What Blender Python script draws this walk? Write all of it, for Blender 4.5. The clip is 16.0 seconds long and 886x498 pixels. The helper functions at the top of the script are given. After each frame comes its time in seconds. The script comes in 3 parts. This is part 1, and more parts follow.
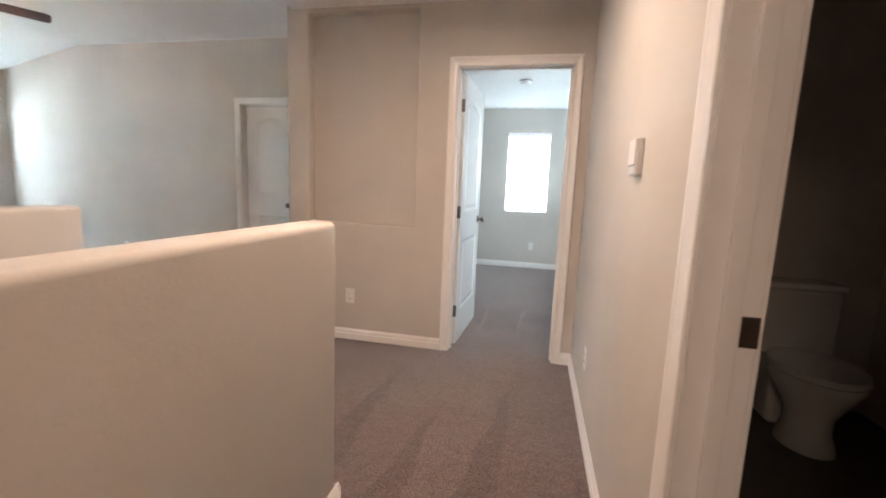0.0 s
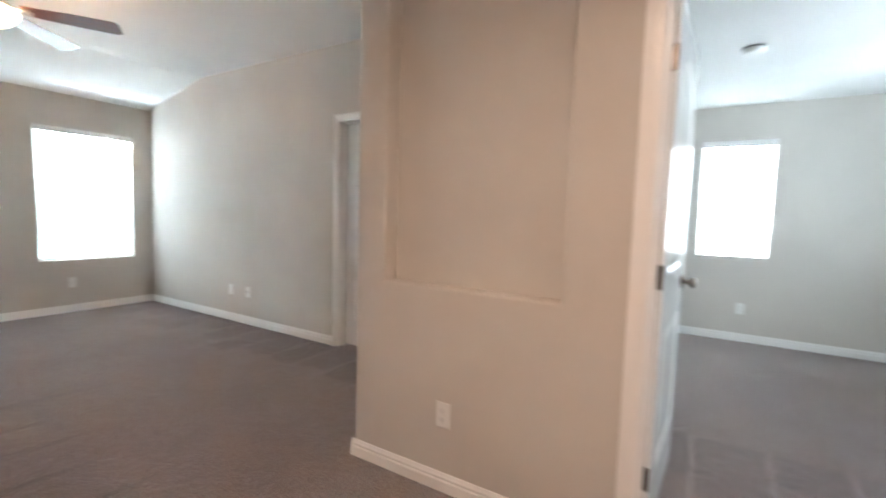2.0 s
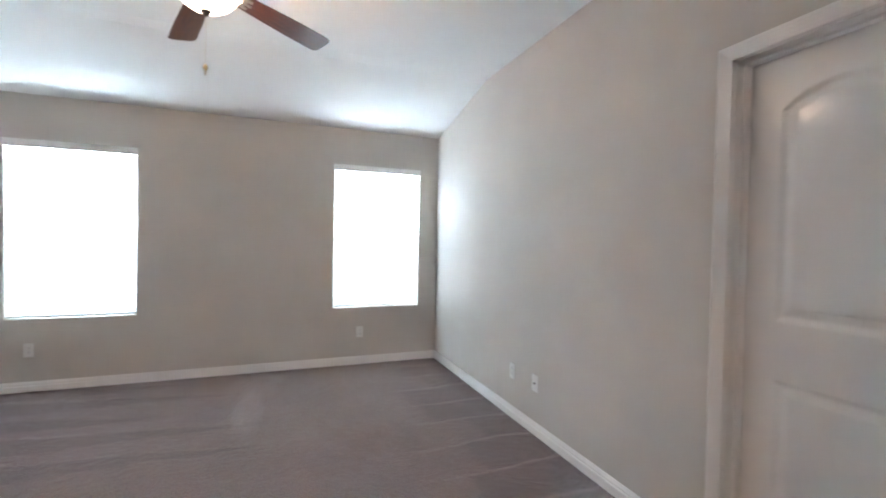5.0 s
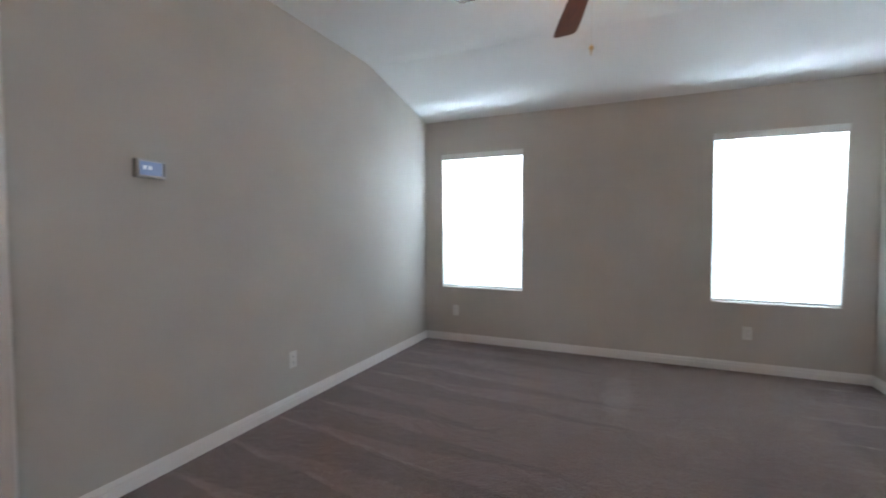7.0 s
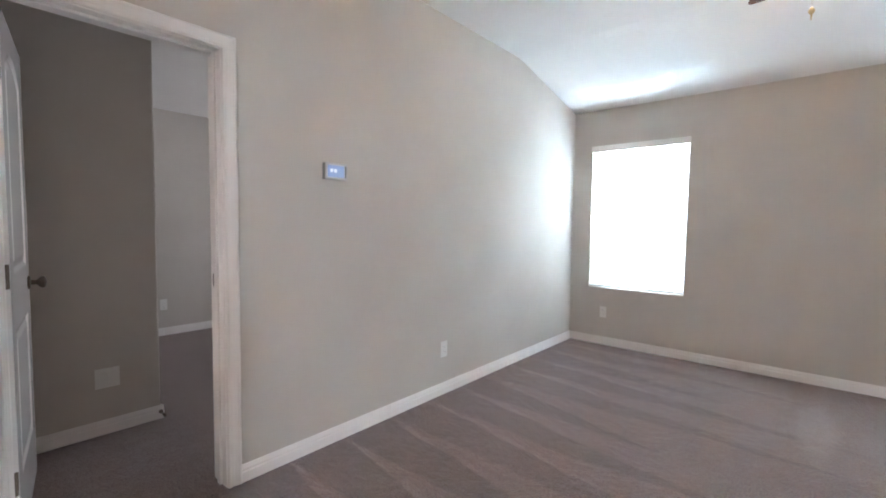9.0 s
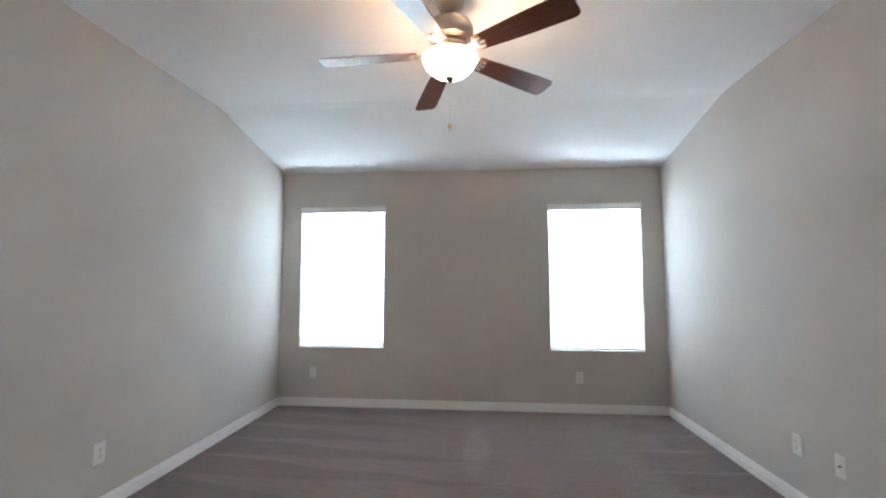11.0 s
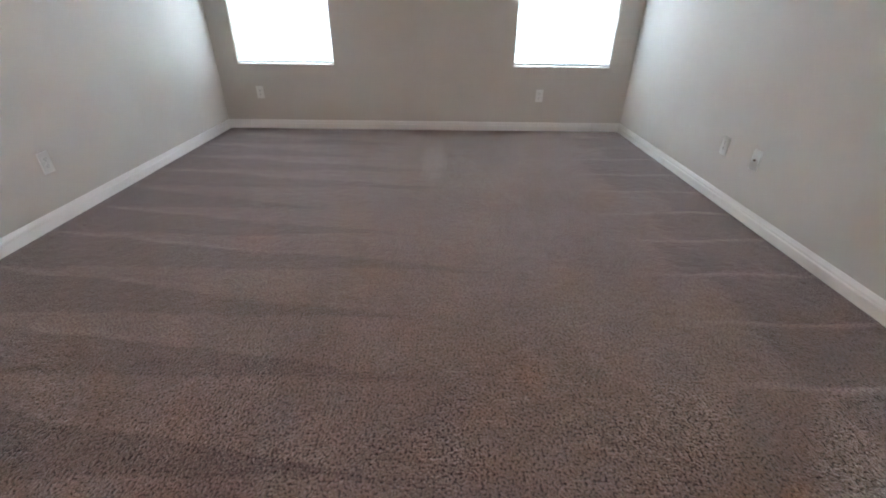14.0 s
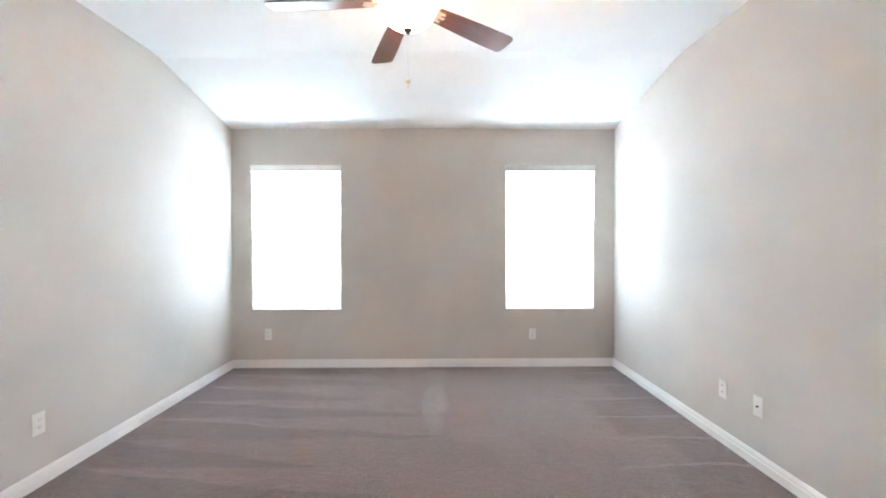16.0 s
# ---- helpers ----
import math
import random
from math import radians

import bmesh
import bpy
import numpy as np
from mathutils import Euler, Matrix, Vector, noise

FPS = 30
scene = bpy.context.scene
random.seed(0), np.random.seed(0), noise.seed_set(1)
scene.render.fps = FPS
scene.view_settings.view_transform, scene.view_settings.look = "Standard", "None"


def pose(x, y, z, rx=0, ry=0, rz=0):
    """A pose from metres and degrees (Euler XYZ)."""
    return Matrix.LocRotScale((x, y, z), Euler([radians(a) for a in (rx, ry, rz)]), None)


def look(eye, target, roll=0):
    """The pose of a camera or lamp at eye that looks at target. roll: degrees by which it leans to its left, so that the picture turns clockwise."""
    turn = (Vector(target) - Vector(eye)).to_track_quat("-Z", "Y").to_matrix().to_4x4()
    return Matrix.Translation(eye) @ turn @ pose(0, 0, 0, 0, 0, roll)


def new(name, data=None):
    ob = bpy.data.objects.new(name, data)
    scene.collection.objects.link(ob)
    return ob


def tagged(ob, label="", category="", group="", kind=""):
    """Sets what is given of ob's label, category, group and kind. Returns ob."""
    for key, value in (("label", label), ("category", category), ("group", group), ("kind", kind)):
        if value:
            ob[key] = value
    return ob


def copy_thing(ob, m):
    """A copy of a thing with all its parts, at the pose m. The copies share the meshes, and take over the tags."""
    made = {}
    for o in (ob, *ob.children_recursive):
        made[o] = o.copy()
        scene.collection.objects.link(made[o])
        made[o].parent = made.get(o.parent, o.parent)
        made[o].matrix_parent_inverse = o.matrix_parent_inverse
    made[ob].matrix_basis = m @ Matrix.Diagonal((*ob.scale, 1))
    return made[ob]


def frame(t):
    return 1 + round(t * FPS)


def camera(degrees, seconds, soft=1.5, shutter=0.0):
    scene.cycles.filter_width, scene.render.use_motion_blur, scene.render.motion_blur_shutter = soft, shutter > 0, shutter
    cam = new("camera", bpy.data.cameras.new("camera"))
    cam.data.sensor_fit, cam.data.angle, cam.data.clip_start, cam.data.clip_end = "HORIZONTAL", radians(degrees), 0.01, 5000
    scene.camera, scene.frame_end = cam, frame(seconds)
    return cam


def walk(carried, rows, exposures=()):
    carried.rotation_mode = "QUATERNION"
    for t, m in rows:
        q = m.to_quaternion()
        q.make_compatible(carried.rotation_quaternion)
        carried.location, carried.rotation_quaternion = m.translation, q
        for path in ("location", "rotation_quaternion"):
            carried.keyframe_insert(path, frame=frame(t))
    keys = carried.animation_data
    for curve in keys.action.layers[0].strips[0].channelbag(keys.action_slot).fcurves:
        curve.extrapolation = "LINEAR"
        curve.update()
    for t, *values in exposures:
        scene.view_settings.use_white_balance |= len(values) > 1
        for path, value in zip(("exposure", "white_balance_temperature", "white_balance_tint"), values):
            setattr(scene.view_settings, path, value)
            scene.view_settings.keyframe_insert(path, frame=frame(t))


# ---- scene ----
cam = camera(91.8, 16.0, 1.9, 0.4)
PATH = [
    (0, (6.568, -4.267, 1.211), (6.155, -2.331, 0.927), 2.3),
    (0.5, (6.483, -4.0, 1.223), (6.166, -2.049, 0.918), 2.4),
    (1, (6.458, -3.603, 1.237), (6.0, -1.667, 1.037), 3.6),
    (1.5, (6.338, -3.196, 1.219), (5.665, -1.32, 1.051), 4.0),
    (2, (6.125, -2.823, 1.234), (5.097, -1.114, 1.075), 1.7),
    (2.5, (5.851, -2.508, 1.246), (4.285, -1.268, 1.147), 2.9),
    (3, (5.501, -2.289, 1.239), (3.796, -1.244, 1.189), 1.8),
    (3.2, (5.352, -2.177, 1.227), (3.647, -1.134, 1.168), 1.1),
    (5.3, (4.454, -1.642, 1.311), (2.522, -1.124, 1.287), 1.2),
    (5.5, (4.439, -1.644, 1.301), (2.466, -1.316, 1.274), 1.2),
    (6, (4.403, -1.654, 1.25), (2.407, -1.777, 1.219), 1.0),
    (6.5, (4.414, -1.705, 1.227), (2.472, -2.181, 1.181), 0.3),
    (7, (4.427, -1.78, 1.216), (2.595, -2.579, 1.136), -0.0),
    (7.5, (4.449, -1.836, 1.221), (2.757, -2.898, 1.134), 0.2),
    (8, (4.47, -1.883, 1.24), (2.9, -3.119, 1.143), 0.7),
    (8.5, (4.482, -1.895, 1.229), (2.985, -3.217, 1.126), 0.6),
    (9, (4.483, -1.906, 1.236), (2.974, -3.213, 1.123), 0.7),
    (9.5, (4.465, -1.9, 1.248), (2.793, -2.991, 1.135), 1.0),
    (10, (4.424, -1.879, 1.256), (2.533, -2.52, 1.147), 0.5),
    (10.2, (4.415, -1.835, 1.253), (2.474, -2.306, 1.153), -0.0),
    (12.3, (4.436, -1.792, 1.309), (2.459, -1.769, 1.611), -0.7),
    (12.5, (4.437, -1.785, 1.273), (2.45, -1.761, 1.492), -0.6),
    (13, (4.396, -1.776, 1.2), (2.414, -1.756, 0.928), 0.7),
    (13.5, (4.382, -1.782, 1.142), (2.515, -1.741, 0.425), 1.1),
    (14, (4.378, -1.773, 1.087), (2.637, -1.768, 0.103), 0.7),
    (14.5, (4.38, -1.767, 1.083), (2.623, -1.78, 0.127), 0.4),
    (15, (4.384, -1.773, 1.108), (2.532, -1.795, 0.354), -0.6),
    (15.5, (4.4, -1.782, 1.249), (2.406, -1.787, 1.094), -0.4),
    (16, (4.408, -1.814, 1.276), (2.408, -1.791, 1.248), -0.1),
]
EXPOSURES = [(0, 1.38, 6460, 12), (1, 1.4, 6460, 12), (2, 1.45, 6460, 12), (3, 1.65, 6390, 12), (5.3, 1.33, 6150, 14), (5.5, 1.33, 6150, 14), (6.5, 0.79, 6150, 14), (7, 0.58, 6150, 14), (7.5, 0.57, 6150, 14), (8.5, 1.4, 6150, 14), (9, 1.58, 6150, 14), (9.5, 1.61, 6150, 14), (10.2, 1.42, 6150, 14), (12.3, 0.47, 6150, 14), (12.5, 0.47, 6150, 14), (13, 0.0, 6150, 14), (13.5, 0.1, 6200, 14), (14, 1.3, 6200, 14), (14.5, 2.2, 6200, 14), (15, 2.48, 6200, 14), (15.5, 2.45, 6200, 14), (16, 2.0, 6200, 14)]
walk(cam, [(t, look(e, g, r)) for t, e, g, r in PATH], EXPOSURES)

# ---------------------------------------------------------------- light
WINDOW_W, BED_W, FAN_W, HALL_W, MASTER_W = 2700.0, 2300.0, 16.0, 13.5, 29.0

world = bpy.data.worlds.new("sky")
scene.world = world
world.use_nodes = True
wn = world.node_tree.nodes
sky = wn.new("ShaderNodeTexSky")
sky.sky_type = "NISHITA"
sky.sun_disc = False
sky.sun_elevation, sky.sun_rotation = radians(55), radians(60)
wn["Background"].inputs["Strength"].default_value = 0.1
world.node_tree.links.new(sky.outputs[0], wn["Background"].inputs["Color"])
sun = new("sun", bpy.data.lights.new("sun", "SUN"))
sun.data.energy, sun.data.angle, sun.data.color = 3.0, radians(0.5), (1, 0.95, 0.88)
sun.matrix_world = look((20, 12, 30), (0, 0, 0))


def area(name, place, aim, w, h, watts, color):
    lamp = new(name, bpy.data.lights.new(name, "AREA"))
    lamp.data.shape, lamp.data.size, lamp.data.size_y = "RECTANGLE", w, h
    lamp.data.energy, lamp.data.color, lamp.data.spread = watts, color, radians(150)
    lamp.matrix_world = look(place, aim)
    return lamp


COOL = (0.72, 0.90, 1.0)
area("window_daylight", (-0.30, -3.235, 1.33), (1, -3.235, 1.33), 0.95, 1.5, WINDOW_W, COOL)
area("window_daylight", (-0.30, -0.655, 1.33), (1, -0.655, 1.33), 0.95, 1.5, WINDOW_W, COOL)
area("window_daylight", (6.395, 2.90, 1.48), (6.395, 1, 1.48), 0.66, 1.2, BED_W, COOL)
# lamp of an out-of-view side window, added to brighten the bedroom
area("window_daylight", (8.80, 0.9, 1.48), (7, 0.9, 1.48), 0.95, 1.2, 78.0, COOL)
# lamp of an out-of-view window, added to light the next room's far wall
area("window_daylight", (-0.30, -5.9, 1.35), (1, -5.9, 1.35), 0.95, 1.5, MASTER_W, (0.95, 0.97, 1.0))

# ---------------------------------------------------------------- materials


def mat(name, color, rough=0.5, metal=0.0):
    m = bpy.data.materials.new(name)
    m.use_nodes = True
    b = m.node_tree.nodes["Principled BSDF"]
    b.inputs["Base Color"].default_value = (*color, 1)
    b.inputs["Roughness"].default_value = rough
    b.inputs["Metallic"].default_value = metal
    return m


def tex(m, kind, scale, detail=2.0, stretch=None):
    n = m.node_tree.nodes
    co = n.new("ShaderNodeNewGeometry")
    t = n.new(kind)
    t.inputs["Scale"].default_value = scale
    if kind == "ShaderNodeTexNoise":
        t.inputs["Detail"].default_value = detail
    vec = co.outputs["Position"]
    if stretch:
        mp = n.new("ShaderNodeMapping")
        mp.inputs["Scale"].default_value = stretch
        m.node_tree.links.new(vec, mp.inputs["Vector"])
        vec = mp.outputs[0]
    m.node_tree.links.new(vec, t.inputs["Vector"])
    return t


def ramp(m, source, stops):
    r = m.node_tree.nodes.new("ShaderNodeValToRGB")
    e = r.color_ramp.elements
    while len(e) < len(stops):
        e.new(0.5)
    for el, (p, c) in zip(e, stops):
        el.position, el.color = p, (*c, 1)
    m.node_tree.links.new(source, r.inputs[0])
    return r.outputs[0]


def mix(m, mode, fac, a, b):
    x = m.node_tree.nodes.new("ShaderNodeMix")
    x.data_type, x.blend_type = "RGBA", mode
    if isinstance(fac, float):
        x.inputs[0].default_value = fac
    else:
        m.node_tree.links.new(fac, x.inputs[0])
    m.node_tree.links.new(a, x.inputs[6])
    m.node_tree.links.new(b, x.inputs[7])
    return x.outputs[2]


def bump(m, height, strength, dist, prev=None):
    b = m.node_tree.nodes.new("ShaderNodeBump")
    b.inputs["Strength"].default_value, b.inputs["Distance"].default_value = strength, dist
    m.node_tree.links.new(height, b.inputs["Height"])
    if prev:
        m.node_tree.links.new(prev, b.inputs["Normal"])
    m.node_tree.links.new(b.outputs[0], m.node_tree.nodes["Principled BSDF"].inputs["Normal"])
    return b.outputs[0]


def setcol(m, out):
    m.node_tree.links.new(out, m.node_tree.nodes["Principled BSDF"].inputs["Base Color"])


def painted(name, color, rough, grain=140.0, depth=0.0012, vary=0.04):
    """Rolled wall paint on orange-peel drywall."""
    m = mat(name, color, rough)
    big = tex(m, "ShaderNodeTexNoise", 1.3, 3)
    lo = tuple(c * (1 - vary) for c in color)
    hi = tuple(min(1, c * (1 + vary)) for c in color)
    setcol(m, ramp(m, big.outputs[0], [(0.35, lo), (0.65, hi)]))
    if depth:
        n1 = tex(m, "ShaderNodeTexNoise", grain, 2)
        n2 = tex(m, "ShaderNodeTexNoise", grain * 0.3, 2)
        bump(m, n2.outputs[0], 0.25, depth * 1.5, bump(m, n1.outputs[0], 0.35, depth))
    return m


M_WALL = painted("greige_wall_paint", (0.60, 0.56, 0.515), 0.9)
M_WALL.node_tree.nodes["Principled BSDF"].inputs["Specular IOR Level"].default_value = 0.15
M_CEIL = painted("white_ceiling_paint", (0.87, 0.865, 0.855), 0.8, 90.0, 0.002, 0.02)
M_TRIM = painted("white_semigloss_trim", (0.86, 0.84, 0.82), 0.3, 60.0, 0.00006, 0.015)
M_DOOR = painted("white_semigloss_door", (0.84, 0.83, 0.815), 0.13, 80.0, 0.00008, 0.015)
M_PLASTIC = mat("white_plastic", (0.80, 0.79, 0.76), 0.35)
M_OFFWHITE = mat("off_white_plastic", (0.70, 0.67, 0.65), 0.4)
M_CASE = mat("pale_grey_plastic", (0.58, 0.57, 0.57), 0.35)
M_GREY_PLASTIC = mat("grey_plastic", (0.20, 0.20, 0.20), 0.4)
M_DARK = mat("dark_slot", (0.02, 0.02, 0.02), 0.6)
M_VINYL = mat("white_vinyl", (0.8, 0.8, 0.79), 0.4)
M_PORCELAIN = mat("white_porcelain", (0.8, 0.79, 0.76), 0.1)
# bathroom floor colour is darkened so less light bounces around the room
M_VINYLFLOOR = painted("darkened_vinyl_floor", (0.11, 0.095, 0.08), 0.4, 30.0, 0.0005, 0.1)
M_CHAIN = mat("brass_chain", (0.6, 0.45, 0.25), 0.35, 1.0)


def metal(name, color, rough):
    m = mat(name, color, rough, 1.0)
    n = tex(m, "ShaderNodeTexNoise", 220.0, 2, (1, 1, 0.05))
    bump(m, n.outputs[0], 0.15, 0.0004)
    return m


M_NICKEL = metal("brushed_nickel", (0.55, 0.49, 0.43), 0.3)
M_BRONZE = metal("aged_bronze_hardware", (0.17, 0.14, 0.12), 0.32)


def carpet():
    m = mat("taupe_cut_pile_carpet", (0.2, 0.15, 0.13), 0.95)
    fib = tex(m, "ShaderNodeTexNoise", 330.0, 3)
    tuft = tex(m, "ShaderNodeTexNoise", 125.0, 3)
    clump = tex(m, "ShaderNodeTexNoise", 26.0, 3, (1.0, 0.7, 1.0))
    patch = tex(m, "ShaderNodeTexNoise", 2.4, 4)
    base = ramp(m, tuft.outputs[0], [(0.375, (0.062, 0.045, 0.041)), (0.45, (0.230, 0.180, 0.166)), (0.66, (0.355, 0.290, 0.272))])
    hue = ramp(m, fib.outputs[0], [(0.35, (0.74, 0.66, 0.63)), (0.65, (1.0, 0.985, 0.98))])
    c = mix(m, "MULTIPLY", 0.8, base, hue)
    c = mix(m, "MULTIPLY", 0.4, c, ramp(m, clump.outputs[0], [(0.35, (0.74, 0.72, 0.71)), (0.65, (1, 1, 1))]))
    c = mix(m, "MULTIPLY", 0.45, c, ramp(m, patch.outputs[0], [(0.38, (0.80, 0.78, 0.77)), (0.62, (1, 1, 1))]))
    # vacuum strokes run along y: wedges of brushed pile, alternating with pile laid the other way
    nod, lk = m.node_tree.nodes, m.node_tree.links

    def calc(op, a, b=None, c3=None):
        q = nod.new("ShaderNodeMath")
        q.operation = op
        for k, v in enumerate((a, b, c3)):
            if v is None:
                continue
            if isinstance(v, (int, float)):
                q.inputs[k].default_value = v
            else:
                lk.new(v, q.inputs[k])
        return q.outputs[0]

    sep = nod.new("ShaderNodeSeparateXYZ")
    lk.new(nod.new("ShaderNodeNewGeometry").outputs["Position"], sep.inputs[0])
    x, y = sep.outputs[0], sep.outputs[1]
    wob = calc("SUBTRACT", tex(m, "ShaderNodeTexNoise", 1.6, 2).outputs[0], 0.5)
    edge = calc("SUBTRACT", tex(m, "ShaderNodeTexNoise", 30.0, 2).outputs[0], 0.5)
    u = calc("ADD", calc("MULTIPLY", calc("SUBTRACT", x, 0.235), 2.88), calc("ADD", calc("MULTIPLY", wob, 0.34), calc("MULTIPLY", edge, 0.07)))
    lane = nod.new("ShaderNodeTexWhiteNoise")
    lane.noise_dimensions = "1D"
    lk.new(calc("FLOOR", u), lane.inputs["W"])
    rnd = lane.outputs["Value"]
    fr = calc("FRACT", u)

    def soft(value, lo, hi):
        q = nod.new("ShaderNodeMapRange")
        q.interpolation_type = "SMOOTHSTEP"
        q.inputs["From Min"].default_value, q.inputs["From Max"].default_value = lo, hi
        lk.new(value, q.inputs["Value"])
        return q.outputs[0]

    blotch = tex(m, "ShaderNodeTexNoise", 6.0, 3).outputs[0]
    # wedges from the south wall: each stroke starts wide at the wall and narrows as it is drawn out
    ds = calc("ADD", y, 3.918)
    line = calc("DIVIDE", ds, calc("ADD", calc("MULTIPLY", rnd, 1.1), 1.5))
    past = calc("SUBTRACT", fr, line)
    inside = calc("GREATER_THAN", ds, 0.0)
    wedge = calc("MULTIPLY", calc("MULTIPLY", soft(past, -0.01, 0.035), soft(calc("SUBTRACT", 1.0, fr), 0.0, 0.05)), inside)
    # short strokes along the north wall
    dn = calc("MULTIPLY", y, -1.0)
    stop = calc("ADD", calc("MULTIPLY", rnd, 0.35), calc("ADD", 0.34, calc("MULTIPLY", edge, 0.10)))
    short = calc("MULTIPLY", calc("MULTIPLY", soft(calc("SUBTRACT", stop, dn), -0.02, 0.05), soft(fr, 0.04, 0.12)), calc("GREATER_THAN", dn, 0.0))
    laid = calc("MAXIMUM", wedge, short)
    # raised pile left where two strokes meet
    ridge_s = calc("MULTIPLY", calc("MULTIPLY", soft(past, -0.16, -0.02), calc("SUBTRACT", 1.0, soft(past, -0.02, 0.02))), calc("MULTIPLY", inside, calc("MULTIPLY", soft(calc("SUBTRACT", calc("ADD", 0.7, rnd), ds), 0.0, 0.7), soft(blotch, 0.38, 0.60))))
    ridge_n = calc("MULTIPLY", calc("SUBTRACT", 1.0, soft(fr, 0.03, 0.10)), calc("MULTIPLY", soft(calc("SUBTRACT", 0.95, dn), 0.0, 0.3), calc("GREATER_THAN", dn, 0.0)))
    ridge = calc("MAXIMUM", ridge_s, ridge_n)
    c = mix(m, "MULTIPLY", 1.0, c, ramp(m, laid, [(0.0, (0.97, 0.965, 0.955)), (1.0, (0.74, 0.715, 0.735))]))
    c = mix(m, "MIX", calc("MULTIPLY", ridge, 0.26), c, ramp(m, tuft.outputs[0], [(0.36, (0.20, 0.16, 0.15)), (0.60, (0.50, 0.43, 0.40))]))
    # soft-edged paler strip in the middle of the room
    ex, ey = calc("DIVIDE", calc("SUBTRACT", x, 0.98), 0.62), calc("DIVIDE", calc("SUBTRACT", calc("ADD", y, calc("MULTIPLY", wob, 0.12)), -1.84), 0.13)
    pale_strip = soft(calc("SUBTRACT", 1.0, calc("ADD", calc("MULTIPLY", ex, ex), calc("MULTIPLY", ey, ey))), 0.0, 0.9)
    c = mix(m, "MIX", calc("MULTIPLY", pale_strip, 0.30), c, ramp(m, tuft.outputs[0], [(0.36, (0.22, 0.18, 0.17)), (0.60, (0.50, 0.44, 0.41))]))
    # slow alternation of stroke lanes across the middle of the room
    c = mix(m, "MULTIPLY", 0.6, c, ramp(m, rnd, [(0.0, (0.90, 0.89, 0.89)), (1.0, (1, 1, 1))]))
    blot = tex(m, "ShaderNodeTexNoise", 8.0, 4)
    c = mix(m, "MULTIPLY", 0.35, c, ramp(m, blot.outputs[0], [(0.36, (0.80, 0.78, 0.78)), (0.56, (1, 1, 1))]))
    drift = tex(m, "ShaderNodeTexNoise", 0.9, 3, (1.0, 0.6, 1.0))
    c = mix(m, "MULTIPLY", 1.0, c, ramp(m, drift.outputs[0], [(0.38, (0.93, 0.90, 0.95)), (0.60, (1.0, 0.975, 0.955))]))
    setcol(m, c)
    b = m.node_tree.nodes["Principled BSDF"]
    b.inputs["Sheen Weight"].default_value = 0.35
    b.inputs["Sheen Roughness"].default_value = 0.5
    b.inputs["Specular IOR Level"].default_value = 0.1
    n = bump(m, clump.outputs[0], 0.5, 0.02)
    n = bump(m, tuft.outputs[0], 0.9, 0.012, n)
    bump(m, fib.outputs[0], 0.5, 0.004, n)
    return m


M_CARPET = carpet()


def blade_wood():
    m = mat("reddish_walnut_veneer", (0.12, 0.035, 0.015), 0.34)
    co = m.node_tree.nodes.new("ShaderNodeTexCoord")
    mp = m.node_tree.nodes.new("ShaderNodeMapping")
    mp.inputs["Scale"].default_value = (3, 60, 3)
    n = m.node_tree.nodes.new("ShaderNodeTexNoise")
    n.inputs["Scale"].default_value, n.inputs["Detail"].default_value = 2.0, 5
    m.node_tree.links.new(co.outputs["Object"], mp.inputs[0])
    m.node_tree.links.new(mp.outputs[0], n.inputs["Vector"])
    setcol(m, ramp(m, n.outputs[0], [(0.3, (0.055, 0.012, 0.006)), (0.7, (0.15, 0.036, 0.014))]))
    m.node_tree.nodes["Principled BSDF"].inputs["Coat Weight"].default_value = 0.5
    m.node_tree.nodes["Principled BSDF"].inputs["Coat Roughness"].default_value = 0.2
    return m


M_BLADE = blade_wood()


def slat_material():
    m = bpy.data.materials.new("white_blind_slat")
    m.use_nodes = True
    n, l = m.node_tree.nodes, m.node_tree.links
    n.clear()
    out = n.new("ShaderNodeOutputMaterial")
    d, t, x = n.new("ShaderNodeBsdfDiffuse"), n.new("ShaderNodeBsdfTranslucent"), n.new("ShaderNodeMixShader")
    d.inputs[0].default_value = (0.85, 0.85, 0.84, 1)
    t.inputs[0].default_value = (0.85, 0.86, 0.86, 1)
    x.inputs[0].default_value = 0.5
    l.new(d.outputs[0], x.inputs[1])
    l.new(t.outputs[0], x.inputs[2])
    l.new(x.outputs[0], out.inputs[0])
    return m


M_SLAT = slat_material()


def glass_material():
    m = bpy.data.materials.new("window_glass")
    m.use_nodes = True
    n, l = m.node_tree.nodes, m.node_tree.links
    n.clear()
    out = n.new("ShaderNodeOutputMaterial")
    g, t, x, f = n.new("ShaderNodeBsdfGlossy"), n.new("ShaderNodeBsdfTransparent"), n.new("ShaderNodeMixShader"), n.new("ShaderNodeFresnel")
    g.inputs["Roughness"].default_value = 0.02
    f.inputs[0].default_value = 1.45
    l.new(f.outputs[0], x.inputs[0])
    l.new(t.outputs[0], x.inputs[1])
    l.new(g.outputs[0], x.inputs[2])
    l.new(x.outputs[0], out.inputs[0])
    return m


M_GLASS = glass_material()


